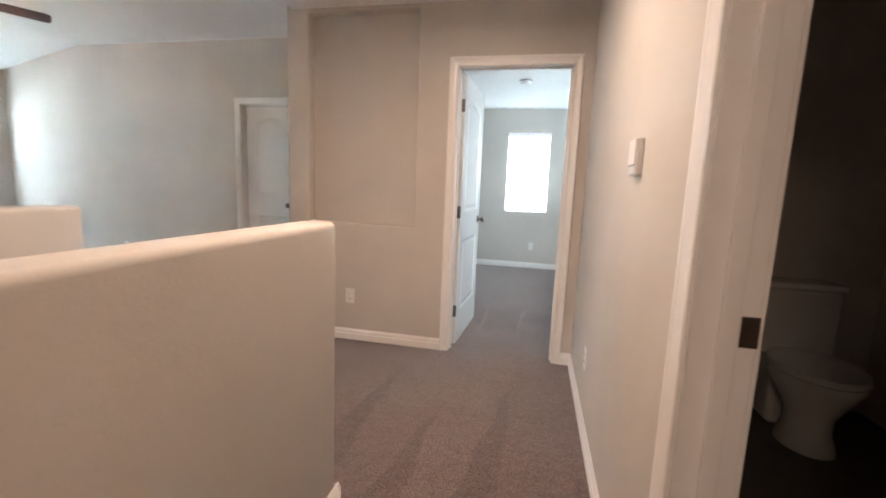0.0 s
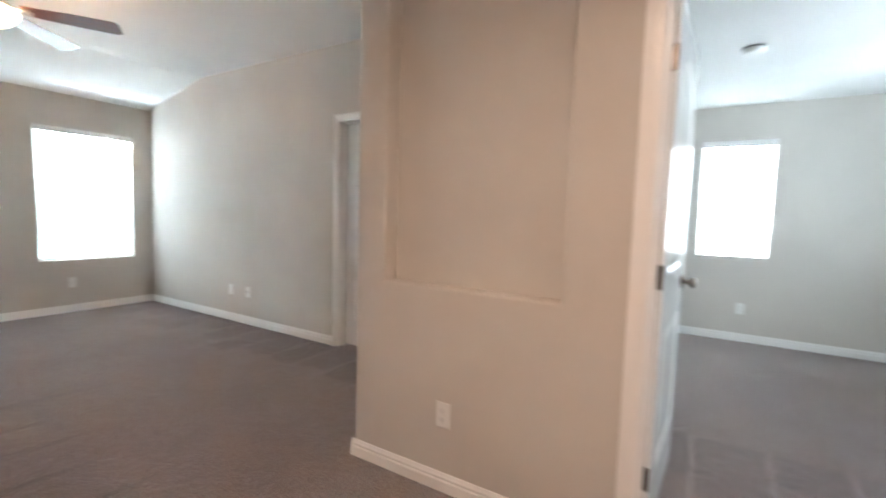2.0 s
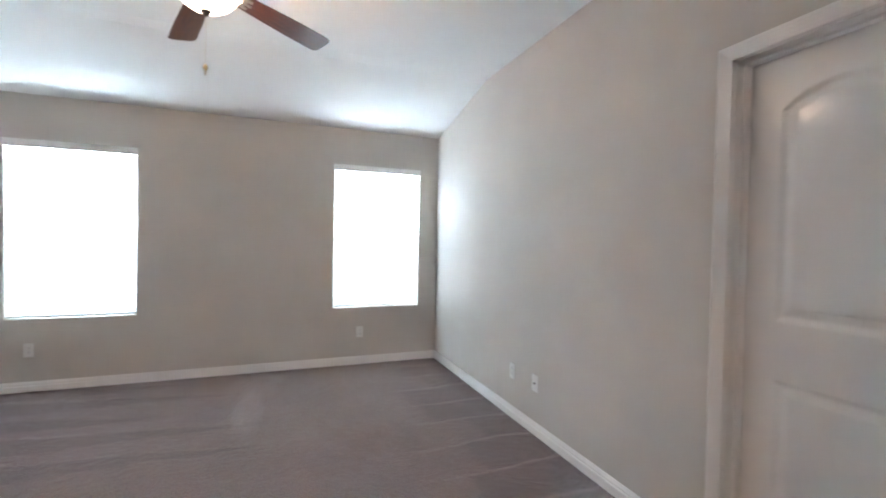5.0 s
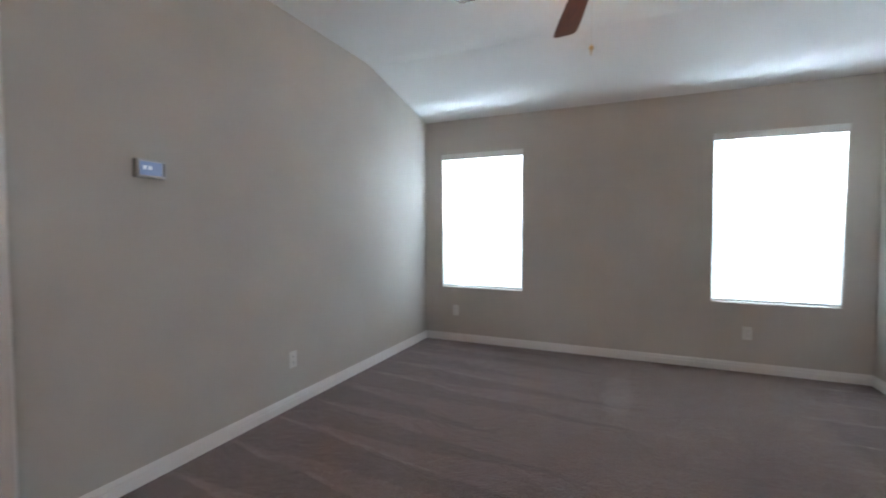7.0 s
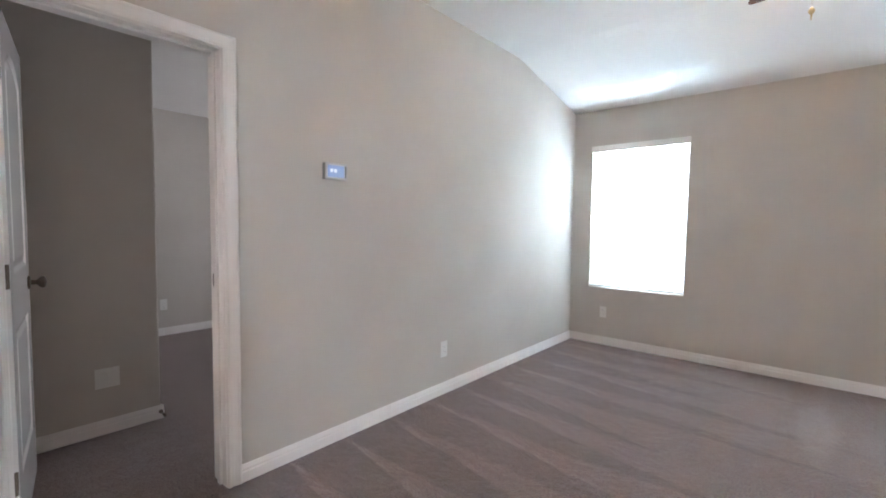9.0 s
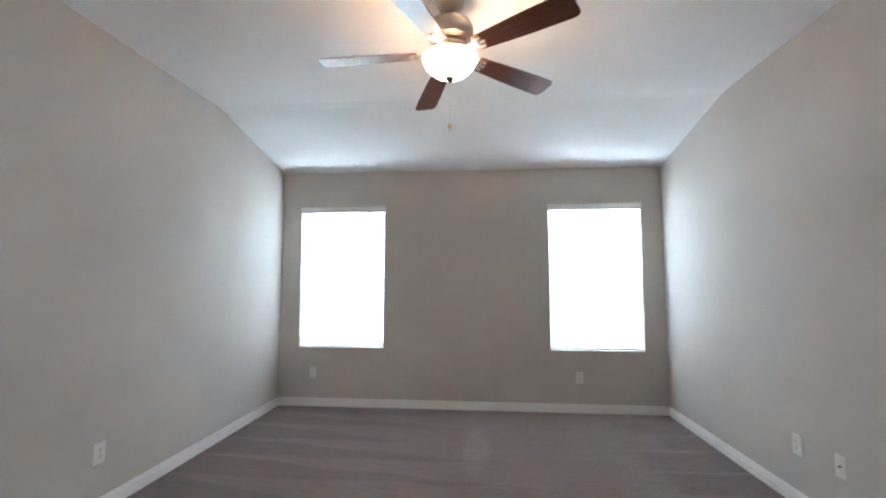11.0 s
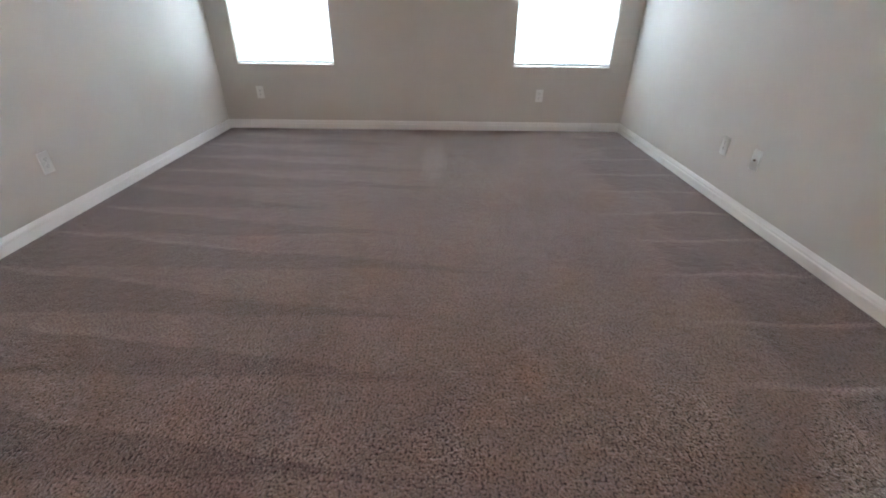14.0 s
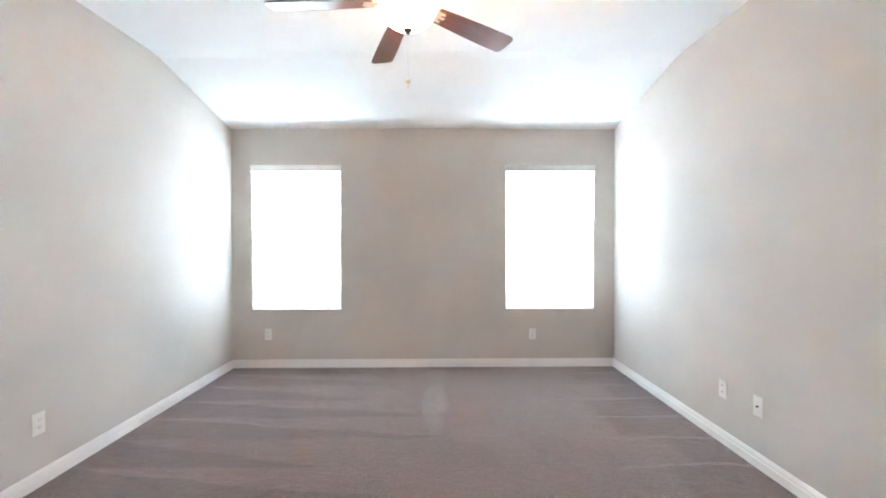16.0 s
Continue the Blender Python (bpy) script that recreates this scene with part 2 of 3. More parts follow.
def screen_mesh():
    m = bpy.data.materials.new("dimming_insect_mesh")
    m.use_nodes = True
    n, l = m.node_tree.nodes, m.node_tree.links
    n.clear()
    out = n.new("ShaderNodeOutputMaterial")
    d, t, x = n.new("ShaderNodeBsdfDiffuse"), n.new("ShaderNodeBsdfTransparent"), n.new("ShaderNodeMixShader")
    d.inputs[0].default_value = (0.05, 0.05, 0.05, 1)
    # opacity well above real mesh, to dim the lower half of the windows
    x.inputs[0].default_value = 0.82
    l.new(t.outputs[0], x.inputs[1])
    l.new(d.outputs[0], x.inputs[2])
    l.new(x.outputs[0], out.inputs[0])
    return m


M_SCREEN_MESH = screen_mesh()


def glow(name, color, strength, base=(0.9, 0.88, 0.82)):
    m = mat(name, base, 0.4)
    b = m.node_tree.nodes["Principled BSDF"]
    b.inputs["Emission Color"].default_value = (*color, 1)
    b.inputs["Emission Strength"].default_value = strength
    return m


M_BOWL = glow("lit_frosted_glass", (1.0, 0.80, 0.58), 4.5)
M_HALLBOWL = glow("lit_frosted_dome", (1.0, 0.78, 0.55), 2.8)
M_SCREEN = glow("blue_lcd", (0.34, 0.48, 0.82), 0.15, (0.24, 0.30, 0.42))
M_DIGIT = glow("lcd_digits", (0.7, 0.85, 1.0), 0.25)

# ---------------------------------------------------------------- mesh helpers


def mesh_of(name, bm, material, smooth=False):
    bmesh.ops.recalc_face_normals(bm, faces=bm.faces)
    me = bpy.data.meshes.new(name)
    bm.to_mesh(me)
    bm.free()
    me.materials.append(material)
    if smooth:
        me.polygons.foreach_set("use_smooth", [True] * len(me.polygons))
        me.set_sharp_from_angle(angle=radians(40))
    return me


def part(name, bm, material, parent=None, label="", smooth=False):
    ob = new(name, mesh_of(name, bm, material, smooth))
    if parent:
        ob.parent = parent
    if label:
        tagged(ob, label)
    return ob


def empty(name, m=None):
    ob = new(name)
    ob.empty_display_size = 0.1
    if m is not None:
        ob.matrix_world = m
    return ob


def add_box(bm, lo, hi, bevel=0.0, seg=2):
    lo, hi = Vector(lo), Vector(hi)
    r = bmesh.ops.create_cube(bm, size=1.0, matrix=Matrix.Translation((lo + hi) / 2) @ Matrix.Diagonal((*(hi - lo), 1)))
    if bevel:
        edges = {e for v in r["verts"] for e in v.link_edges}
        bmesh.ops.bevel(bm, geom=list(edges), offset=bevel, segments=seg, affect="EDGES", profile=0.5)
    return bm


def box(lo, hi, bevel=0.0, seg=2):
    return add_box(bmesh.new(), lo, hi, bevel, seg)


def lathe(profile, n=40, axis="z"):
    """Turned body: profile is a list of (radius, height)."""
    bm = bmesh.new()
    rings = []
    for r, h in profile:
        if r < 1e-6:
            rings.append([bm.verts.new((0, 0, h))])
        else:
            rings.append([bm.verts.new((r * math.cos(2 * math.pi * i / n), r * math.sin(2 * math.pi * i / n), h)) for i in range(n)])
    for a, b in zip(rings, rings[1:]):
        for i in range(n):
            j = (i + 1) % n
            if len(a) == 1 and len(b) > 1:
                bm.faces.new((a[0], b[i], b[j]))
            elif len(b) == 1 and len(a) > 1:
                bm.faces.new((a[i], a[j], b[0]))
            elif len(a) > 1:
                bm.faces.new((a[i], a[j], b[j], b[i]))
    if axis == "y":
        bmesh.ops.rotate(bm, verts=bm.verts, matrix=Matrix.Rotation(radians(90), 3, "X"))
    return bm


def wall(name, along, plane, run, zs, holes=(), bevel=0.0, material=None, label=""):
    """A wall slab: along 'x' or 'y', plane = (face a, face b), run = (start, end), holes = (u0, u1, z0, z1) through it."""
    us = sorted({*run, *(u for h in holes for u in h[:2])})
    vs = sorted({*zs, *(z for h in holes for z in h[2:])})
    bm = bmesh.new()
    cache = {}

    def vert(u, z, side):
        key = (u, z, side)
        if key not in cache:
            p = plane[side]
            cache[key] = bm.verts.new((u, p, z) if along == "x" else (p, u, z))
        return cache[key]

    def solid(i, k):
        if not (0 <= i < len(us) - 1 and 0 <= k < len(vs) - 1):
            return False
        cu, cz = (us[i] + us[i + 1]) / 2, (vs[k] + vs[k + 1]) / 2
        return not any(h[0] < cu < h[1] and h[2] < cz < h[3] for h in holes)

    for i in range(len(us) - 1):
        for k in range(len(vs) - 1):
            if not solid(i, k):
                continue
            a, b, c, d = us[i], us[i + 1], vs[k], vs[k + 1]
            for s in (0, 1):
                bm.faces.new((vert(a, c, s), vert(b, c, s), vert(b, d, s), vert(a, d, s)))
            for di, dk, p, q in ((-1, 0, (a, c), (a, d)), (1, 0, (b, c), (b, d)), (0, -1, (a, c), (b, c)), (0, 1, (a, d), (b, d))):
                if not solid(i + di, k + dk):
                    bm.faces.new((vert(*p, 0), vert(*q, 0), vert(*q, 1), vert(*p, 1)))
    bmesh.ops.recalc_face_normals(bm, faces=bm.faces)
    if bevel:
        sharp = [e for e in bm.edges if len(e.link_faces) == 2 and e.calc_face_angle(0) > 1.0]
        bmesh.ops.bevel(bm, geom=sharp, offset=bevel, segments=4, affect="EDGES", profile=0.5, clamp_overlap=True)
    ob = part(name, bm, material or M_WALL, smooth=bool(bevel))
    return tagged(ob, label or "greige painted drywall wall with orange-peel texture", "wall", kind="structure")


def place_on(along, plane, out):
    """Maps (u, n, z) on a wall face to the world: n is metres out of the face, out = +1 or -1 along the normal axis."""
    if along == "x":
        return lambda u, n, z: (u, plane + n * out, z)
    return lambda u, n, z: (plane + n * out, u, z)


BASE_PROFILE = [(0.0, 0.0), (0.014, 0.0), (0.014, 0.047), (0.012, 0.050), (0.0085, 0.052), (0.0085, 0.056), (0.0115, 0.058), (0.0115, 0.066), (0.008, 0.073), (0.0055, 0.080), (0.004, 0.083), (0.0, 0.084)]
CASING_PROFILE = [(0.0, 0.0), (0.0, 0.009), (0.004, 0.012), (0.010, 0.012), (0.014, 0.009), (0.030, 0.011), (0.044, 0.015), (0.050, 0.018), (0.058, 0.018), (0.061, 0.014), (0.061, 0.0)]


def baseboard(along, plane, out, u0, u1):
    f = place_on(along, plane, out)
    bm = bmesh.new()
    rows = [[bm.verts.new(f(u, n, z)) for n, z in BASE_PROFILE] for u in (u0, u1)]
    k = len(BASE_PROFILE)
    for i in range(k):
        j = (i + 1) % k
        bm.faces.new((rows[0][i], rows[0][j], rows[1][j], rows[1][i]))
    for r in rows:
        bm.faces.new(r)
    ob = part("baseboard", bm, M_TRIM)
    return tagged(ob, "white painted wooden baseboard along the wall foot", "baseboard", kind="structure")


def casing(parent, f, u0, u1, zt):
    bm = bmesh.new()
    g = 0.005
    rows = []
    for su, top in ((0, 0), (0, 1), (1, 1), (1, 0)):
        row = []
        for w, d in CASING_PROFILE:
            u = (u1 + g + w) if su else (u0 - g - w)
            row.append(bm.verts.new(f(u, d + 0.0005, (zt + g + w) if top else 0.0)))
        rows.append(row)
    k = len(CASING_PROFILE)
    for a, b in zip(rows, rows[1:]):
        for i in range(k):
            j = (i + 1) % k
            bm.faces.new((a[i], a[j], b[j], b[i]))
    bm.faces.new(rows[0]), bm.faces.new(rows[-1])
    return part("casing", bm, M_TRIM, parent, "moulded white casing")


def door_frame(name, along, planes, out, u0, u1, zt, stop_n, latch=None):
    """Jambs, head, stops and casings on both faces. planes: (room face, far face); stop_n: depth of the stop from the room face."""
    root = empty(name)
    depth = abs(planes[1] - planes[0])
    f = place_on(along, planes[0], out)
    fb = place_on(along, planes[1], -out)

    def slab(nm, u, n, z, bevel=0.002):
        a, b = f(u[0], n[0], z[0]), f(u[1], n[1], z[1])
        return part(nm, box([min(p, q) for p, q in zip(a, b)], [max(p, q) for p, q in zip(a, b)], bevel), M_TRIM, root)

    t = 0.018
    slab("jamb", (u0 - t, u0), (-depth, 0.0), (0.0, zt + t))
    slab("jamb", (u1, u1 + t), (-depth, 0.0), (0.0, zt + t))
    slab("head_jamb", (u0, u1), (-depth, 0.0), (zt, zt + t))
    slab("door_stop", (u0, u0 + 0.011), (-stop_n - 0.032, -stop_n), (0.0, zt))
    slab("door_stop", (u1 - 0.011, u1), (-stop_n - 0.032, -stop_n), (0.0, zt))
    slab("door_stop", (u0 + 0.011, u1 - 0.011), (-stop_n - 0.032, -stop_n), (zt - 0.011, zt))
    casing(root, f, u0, u1, zt)
    casing(root, fb, u0, u1, zt)
    if latch:
        u, d, n = latch
        a, b = f(u, n - 0.016, 0.935), f(u + 0.0025 * d, n + 0.016, 0.995)
        bm = box([min(p, q) for p, q in zip(a, b)], [max(p, q) for p, q in zip(a, b)], 0.001)
        a, b = f(u + 0.002 * d, n - 0.007, 0.95), f(u + 0.0035 * d, n + 0.007, 0.98)
        add_box(bm, [min(p, q) for p, q in zip(a, b)], [max(p, q) for p, q in zip(a, b)])
        part("strike_plate", bm, M_BRONZE, root, "dark metal strike plate")
    return tagged(root, "white painted door frame with moulded casing", "door frame", kind="structure")


# ---------------------------------------------------------------- the structure

SOUTH, NORTH, PIER, HALL_E = -3.918, 0.0, -1.233, 6.872
WIN_S, WIN_N = (-3.713, -2.813), (-1.113, -0.209)
SILL, HEAD = 0.598, 2.066

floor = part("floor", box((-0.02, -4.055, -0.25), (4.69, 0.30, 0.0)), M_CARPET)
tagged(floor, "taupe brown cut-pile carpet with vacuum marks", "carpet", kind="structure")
f2 = part("floor_hall", box((4.69, -2.87, -0.25), (6.89, 0.02, 0.0)), M_CARPET)
tagged(f2, "taupe brown cut-pile carpet in the hallway", "carpet", kind="structure")
f3 = part("floor_hall_south", box((5.76, -6.6, -0.25), (6.89, -2.87, 0.0)), M_CARPET)
tagged(f3, "taupe brown cut-pile carpet in the hallway", "carpet", kind="structure")
f4 = part("floor_bedroom", box((4.69, 0.02, -0.25), (8.6, 2.7, 0.0)), M_CARPET)
tagged(f4, "taupe carpet in the bedroom", "carpet", kind="structure")
f4b = part("floor_bedroom_front", box((6.89, -1.29, -0.25), (8.6, 0.02, 0.0)), M_CARPET)
tagged(f4b, "taupe carpet in the bedroom", "carpet", kind="structure")
f5 = part("floor_master", box((-0.02, -7.2, -0.25), (4.69, -4.055, 0.0)), M_CARPET)
tagged(f5, "taupe carpet in the next room", "carpet", kind="structure")
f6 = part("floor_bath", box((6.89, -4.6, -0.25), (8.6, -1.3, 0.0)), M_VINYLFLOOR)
tagged(f6, "vinyl bathroom floor, its colour darkened to dim the room", "floor", kind="structure")

wall("wall_west", "y", (-0.17, 0.0), (-7.3, 0.14), (-0.25, 2.95),
     [(*WIN_S, SILL, HEAD), (*WIN_N, SILL, HEAD), (-6.35, -5.45, SILL, HEAD)], bevel=0.010)
LD = (3.335, 3.945, 2.02)
wall("wall_north", "x", (0.0, 0.12), (-0.02, 4.71), (-0.25, 2.95), [(LD[0] - 0.018, LD[1] + 0.018, -0.3, LD[2] + 0.018)])
SD = (3.674, 4.372, 1.992)
wall("wall_south", "x", (-4.055, SOUTH), (-0.02, 4.755), (-0.25, 2.95), [(SD[0] - 0.018, SD[1] + 0.018, -0.3, SD[2] + 0.018)])
BD = (5.988, 6.738, 2.03)
wall("wall_niche", "x", (PIER, PIER + 0.115), (4.675, 6.90), (-0.25, 2.95),
     [(4.847, 5.69, 0.913, 2.43), (BD[0] - 0.018, BD[1] + 0.018, -0.3, BD[2] + 0.018)], bevel=0.014,
     label="greige drywall wall with a tall recessed art niche")
nb = part("niche_back", box((4.80, PIER + 0.095, 0.88), (5.73, PIER + 0.13, 2.5)), M_WALL)
tagged(nb, "greige painted back of the wall niche", "wall", kind="structure")
wall("wall_pier_side", "y", (4.675, 4.79), (PIER + 0.02, 2.72), (-0.25, 2.95), bevel=0.012)
wall("wall_hall_east", "y", (HALL_E, 6.987), (-6.7, PIER + 0.11), (-0.25, 2.95), [(-4.078, -3.37, -0.3, 2.043)], bevel=0.006)
wall("wall_bedroom_north", "x", (2.60, 2.76), (4.66, 8.7), (-0.25, 2.7), [(6.085, 6.705, 0.89, 2.080)], bevel=0.010)
wall("wall_bedroom_east", "y", (8.5, 8.66), (-1.25, 2.7), (-0.25, 2.7), [(0.45, 1.35, 0.89, 2.08)])
wall("wall_bedroom_south", "x", (PIER, PIER + 0.115), (6.91, 8.6), (-0.25, 2.7))
wall("wall_hall_end", "x", (-6.72, -6.6), (4.6, 6.95), (-3.0, 2.95))
wall("wall_stair_west", "y", (4.635, 4.755), (-6.7, -3.95), (-3.0, 2.95))
wall("wall_closet", "x", (-5.09, -4.97), (3.64, 4.70), (-0.25, 2.7), bevel=0.012)
wall("wall_closet_side", "y", (3.64, 3.76), (-7.3, -4.99), (-0.25, 2.7), bevel=0.012)
wall("wall_master_south", "x", (-7.32, -7.20), (-0.1, 3.75), (-0.25, 2.7))
wall("wall_bath_north", "x", (-1.42, -1.30), (6.96, 8.6), (-0.25, 2.7))
wall("wall_bath_south", "x", (-4.62, -4.5), (6.96, 8.6), (-0.25, 2.7))
wall("wall_bath_east", "y", (8.5, 8.62), (-4.6, -1.32), (-0.25, 2.7))


def half_wall(name, x0, x1, y0, y1, z):
    bm = box((x0, y0, -0.25), (x1, y1, z), 0.022, 5)
    return tagged(part(name, bm, M_WALL, smooth=True), "low greige drywall half wall with rounded edges beside the stairs", "half wall", kind="structure")


half_wall("half_wall_1", 5.77, 5.898, -6.65, -2.895, 1.078)
half_wall("half_wall_2", 4.635, 4.755, -3.99, -2.855, 1.078)

# stairs down between the half walls
stairs = empty("stairs")
for i in range(11):
    part("step", box((4.75, -2.87 - 0.26 * (i + 1), -0.18 * (i + 1) - 0.25), (5.775, -2.87 - 0.26 * i, -0.18 * (i + 1)), 0.01), M_CARPET, stairs)
tagged(stairs, "carpeted stairs leading down between low walls", "stairs", kind="structure")

# ceilings
CEIL, CREASE = 2.69, 1.17
bm = bmesh.new()
pts = [(-0.03, 2.44 - 0.03 * 0.221), (CREASE - 0.05, 2.44 + 0.25 * (CREASE - 0.05) / CREASE), (CREASE, 2.684), (CREASE + 0.05, CEIL), (4.71, CEIL), (4.71, 3.0), (-0.03, 3.0)]
ends = [[bm.verts.new((x, y, z)) for x, z in pts] for y in (-3.99, 0.05)]
for i in range(len(pts)):
    j = (i + 1) % len(pts)
    bm.faces.new((ends[0][i], ends[0][j], ends[1][j], ends[1][i]))
for e in ends:
    bm.faces.new(e)
tagged(part("ceiling", bm, M_CEIL, smooth=False), "white textured ceiling that slopes down to the windows", "ceiling", kind="structure")
bm = box((4.71, -6.7, 2.455), (6.90, PIER + 0.05, 3.0), 0.012, 3)
tagged(part("ceiling_hall", bm, M_CEIL), "white hallway ceiling lower than the big room", "ceiling", kind="structure")
for nm, lo, hi in (("ceiling_bedroom", (4.65, PIER + 0.06, 2.44), (8.6, 2.7, 2.6)), ("ceiling_master", (-0.1, -7.3, 2.42), (4.7, -4.0, 2.6)),
                   ("ceiling_bath", (6.95, -4.6, 2.44), (8.6, -1.3, 2.6))):
    tagged(part(nm, box(lo, hi), M_CEIL), "white textured flat ceiling", "ceiling", kind="structure")

# baseboards
for along, plane, out, u0, u1 in (
        ("y", 0.0, 1, SOUTH, 0.0), ("x", 0.0, -1, 0.0, LD[0] - 0.066), ("x", 0.0, -1, LD[1] + 0.066, 4.675), ("x", SOUTH, 1, 0.0, SD[0] - 0.066),
        ("x", SOUTH, 1, SD[1] + 0.066, 4.635), ("y", 4.675, -1, PIER - 0.013, 0.0), ("x", PIER, -1, 4.662, BD[0] - 0.066), ("x", PIER, -1, BD[1] + 0.066, HALL_E),
        ("y", HALL_E, -1, -3.322, PIER), ("y", HALL_E, -1, -6.6, -4.126), ("y", 5.898, 1, -6.6, -2.882), ("x", -2.895, 1, 5.757, 5.911), ("x", -2.855, 1, 4.622, 4.768),
        ("y", 4.635, -1, SOUTH, -2.842), ("x", 2.60, -1, 4.79, 8.5), ("y", 4.79, 1, PIER + 0.115, 2.6), ("x", -4.97, 1, 3.627, 4.635), ("y", 3.64, -1, -7.2, -4.957),
        ("x", -7.2, 1, 0.0, 3.64), ("x", -4.055, -1, 0.0, SD[0] - 0.066)):
    baseboard(along, plane, out, u0, u1)

# ---------------------------------------------------------------- doors


def panel_height(u, z, w):
    """Depth of the moulded face of a two-panel door with an arched upper panel."""
    def rect(u0, u1, z0, z1, arch=0.0):
        top = z1 + arch * (1 - ((u - w / 2) / ((u1 - u0) / 2)) ** 2) if arch else z1
        return min(u - u0, u1 - u, z - z0, top - z)
    d = max(rect(0.115, w - 0.115, 0.245, 0.80), rect(0.115, w - 0.115, 1.02, 1.80, 0.075))
    if d <= 0:
        return 0.0
    if d < 0.016:
        return -0.008 * d / 0.016
    if d < 0.024:
        return -0.008
    if d < 0.05:
        return -0.008 + 0.006 * (d - 0.024) / 0.026
    return -0.002


def door_mesh(w, h):
    t = 0.0175
    bm = bmesh.new()
    us = np.unique(np.concatenate([np.linspace(0, w, 25), np.linspace(0.10, 0.18, 15), np.linspace(w - 0.18, w - 0.10, 15)]).round(4))
    zs = np.unique(np.concatenate([np.linspace(0, h, 41), np.linspace(0.235, 0.31, 14), np.linspace(0.74, 0.81, 13), np.linspace(1.01, 1.08, 13), np.linspace(1.74, 1.89, 34)]).round(4))
    grids = []
    for s in (-1, 1):
        grids.append([[bm.verts.new((u, s * (t + panel_height(u, z, w)), z)) for z in zs] for u in us])
    for g in grids:
        for i in range(len(us) - 1):
            for k in range(len(zs) - 1):
                bm.faces.new((g[i][k], g[i + 1][k], g[i + 1][k + 1], g[i][k + 1]))
    a, b = grids
    for i in range(len(us) - 1):
        for k in (0, len(zs) - 1):
            bm.faces.new((a[i][k], a[i + 1][k], b[i + 1][k], b[i][k]))
    for k in range(len(zs) - 1):
        for i in (0, len(us) - 1):
            bm.faces.new((a[i][k], a[i][k + 1], b[i][k + 1], b[i][k]))
    return bm


def door(name, m, w, h, hinge_side, label):
    """A leaf hinged at u = 0; local y is its thickness. hinge_side: +1 or -1, the face on which the hinge knuckles show."""
    leaf = part(name, door_mesh(w, h), M_DOOR, smooth=True)
    for s in (-1, 1):
        knob = lathe([(0, 0), (0.031, 0), (0.032, 0.004), (0.029, 0.009), (0.012, 0.012), (0.0105, 0.028), (0.014, 0.033), (0.024, 0.040), (0.0285, 0.050), (0.027, 0.058), (0.018, 0.064), (0, 0.066)], 28)
        bmesh.ops.rotate(knob, verts=knob.verts, matrix=Matrix.Rotation(radians(-90 * s), 3, "X"))
        bmesh.ops.translate(knob, verts=knob.verts, vec=(w - 0.065, s * 0.0175, 0.93))
        part("knob", knob, M_BRONZE, leaf, "dark nickel door knob", True)
    part("latch_plate", box((w - 0.0005, -0.012, 0.90), (w + 0.0015, 0.012, 0.96), 0.0005), M_BRONZE, leaf)
    for z in (0.26, 1.02, h - 0.22):
        bm = lathe([(0, z - 0.046), (0.0065, z - 0.045), (0.0065, z + 0.045), (0, z + 0.046)], 14)
        bmesh.ops.translate(bm, verts=bm.verts, vec=(-0.004, hinge_side * 0.0225, 0))
        add_box(bm, (-0.003, -0.0165, z - 0.044), (0.0005, 0.0215, z + 0.044) if hinge_side > 0 else (0.0005, 0.0165, z + 0.044))
        add_box(bm, (-0.0105, min(hinge_side * 0.022, hinge_side * -0.012), z - 0.044), (-0.008, max(hinge_side * 0.022, hinge_side * -0.012), z + 0.044))
        part("hinge", bm, M_BRONZE, leaf, "dull nickel butt hinge", True)
    leaf.matrix_world = m
    return tagged(leaf, label, "door", kind="structure")


door_frame("door_frame_1", "x", (0.0, 0.12), -1, LD[0], LD[1], LD[2], 0.046)
door("door_1", pose(LD[0] + 0.003, 0.10, 0.012, 0, 0, 0), LD[1] - LD[0] - 0.006, 2.003, 1, "closed white two-panel door with an arched upper panel")
door_frame("door_frame_2", "x", (PIER, PIER + 0.115), -1, BD[0], BD[1], BD[2], 0.046)
door("door_2", pose(BD[0] + 0.012, PIER + 0.128, 0.012, 0, 0, 87), BD[1] - BD[0] - 0.006, 2.008, 1, "open white two-panel door into the bedroom")
door_frame("door_frame_3", "x", (SOUTH, -4.055), 1, SD[0], SD[1], SD[2], 0.046, (SD[0], 1, -0.095))
door("door_3", pose(SD[1] - 0.012, -4.067, 0.012, 0, 0, 261), SD[1] - SD[0] - 0.006, 1.975, 1, "open white two-panel door into the next room")
door_frame("door_frame_4", "y", (HALL_E, 6.987), -1, -4.06, -3.388, 2.025, 0.046, (-3.388, -1, -0.100))

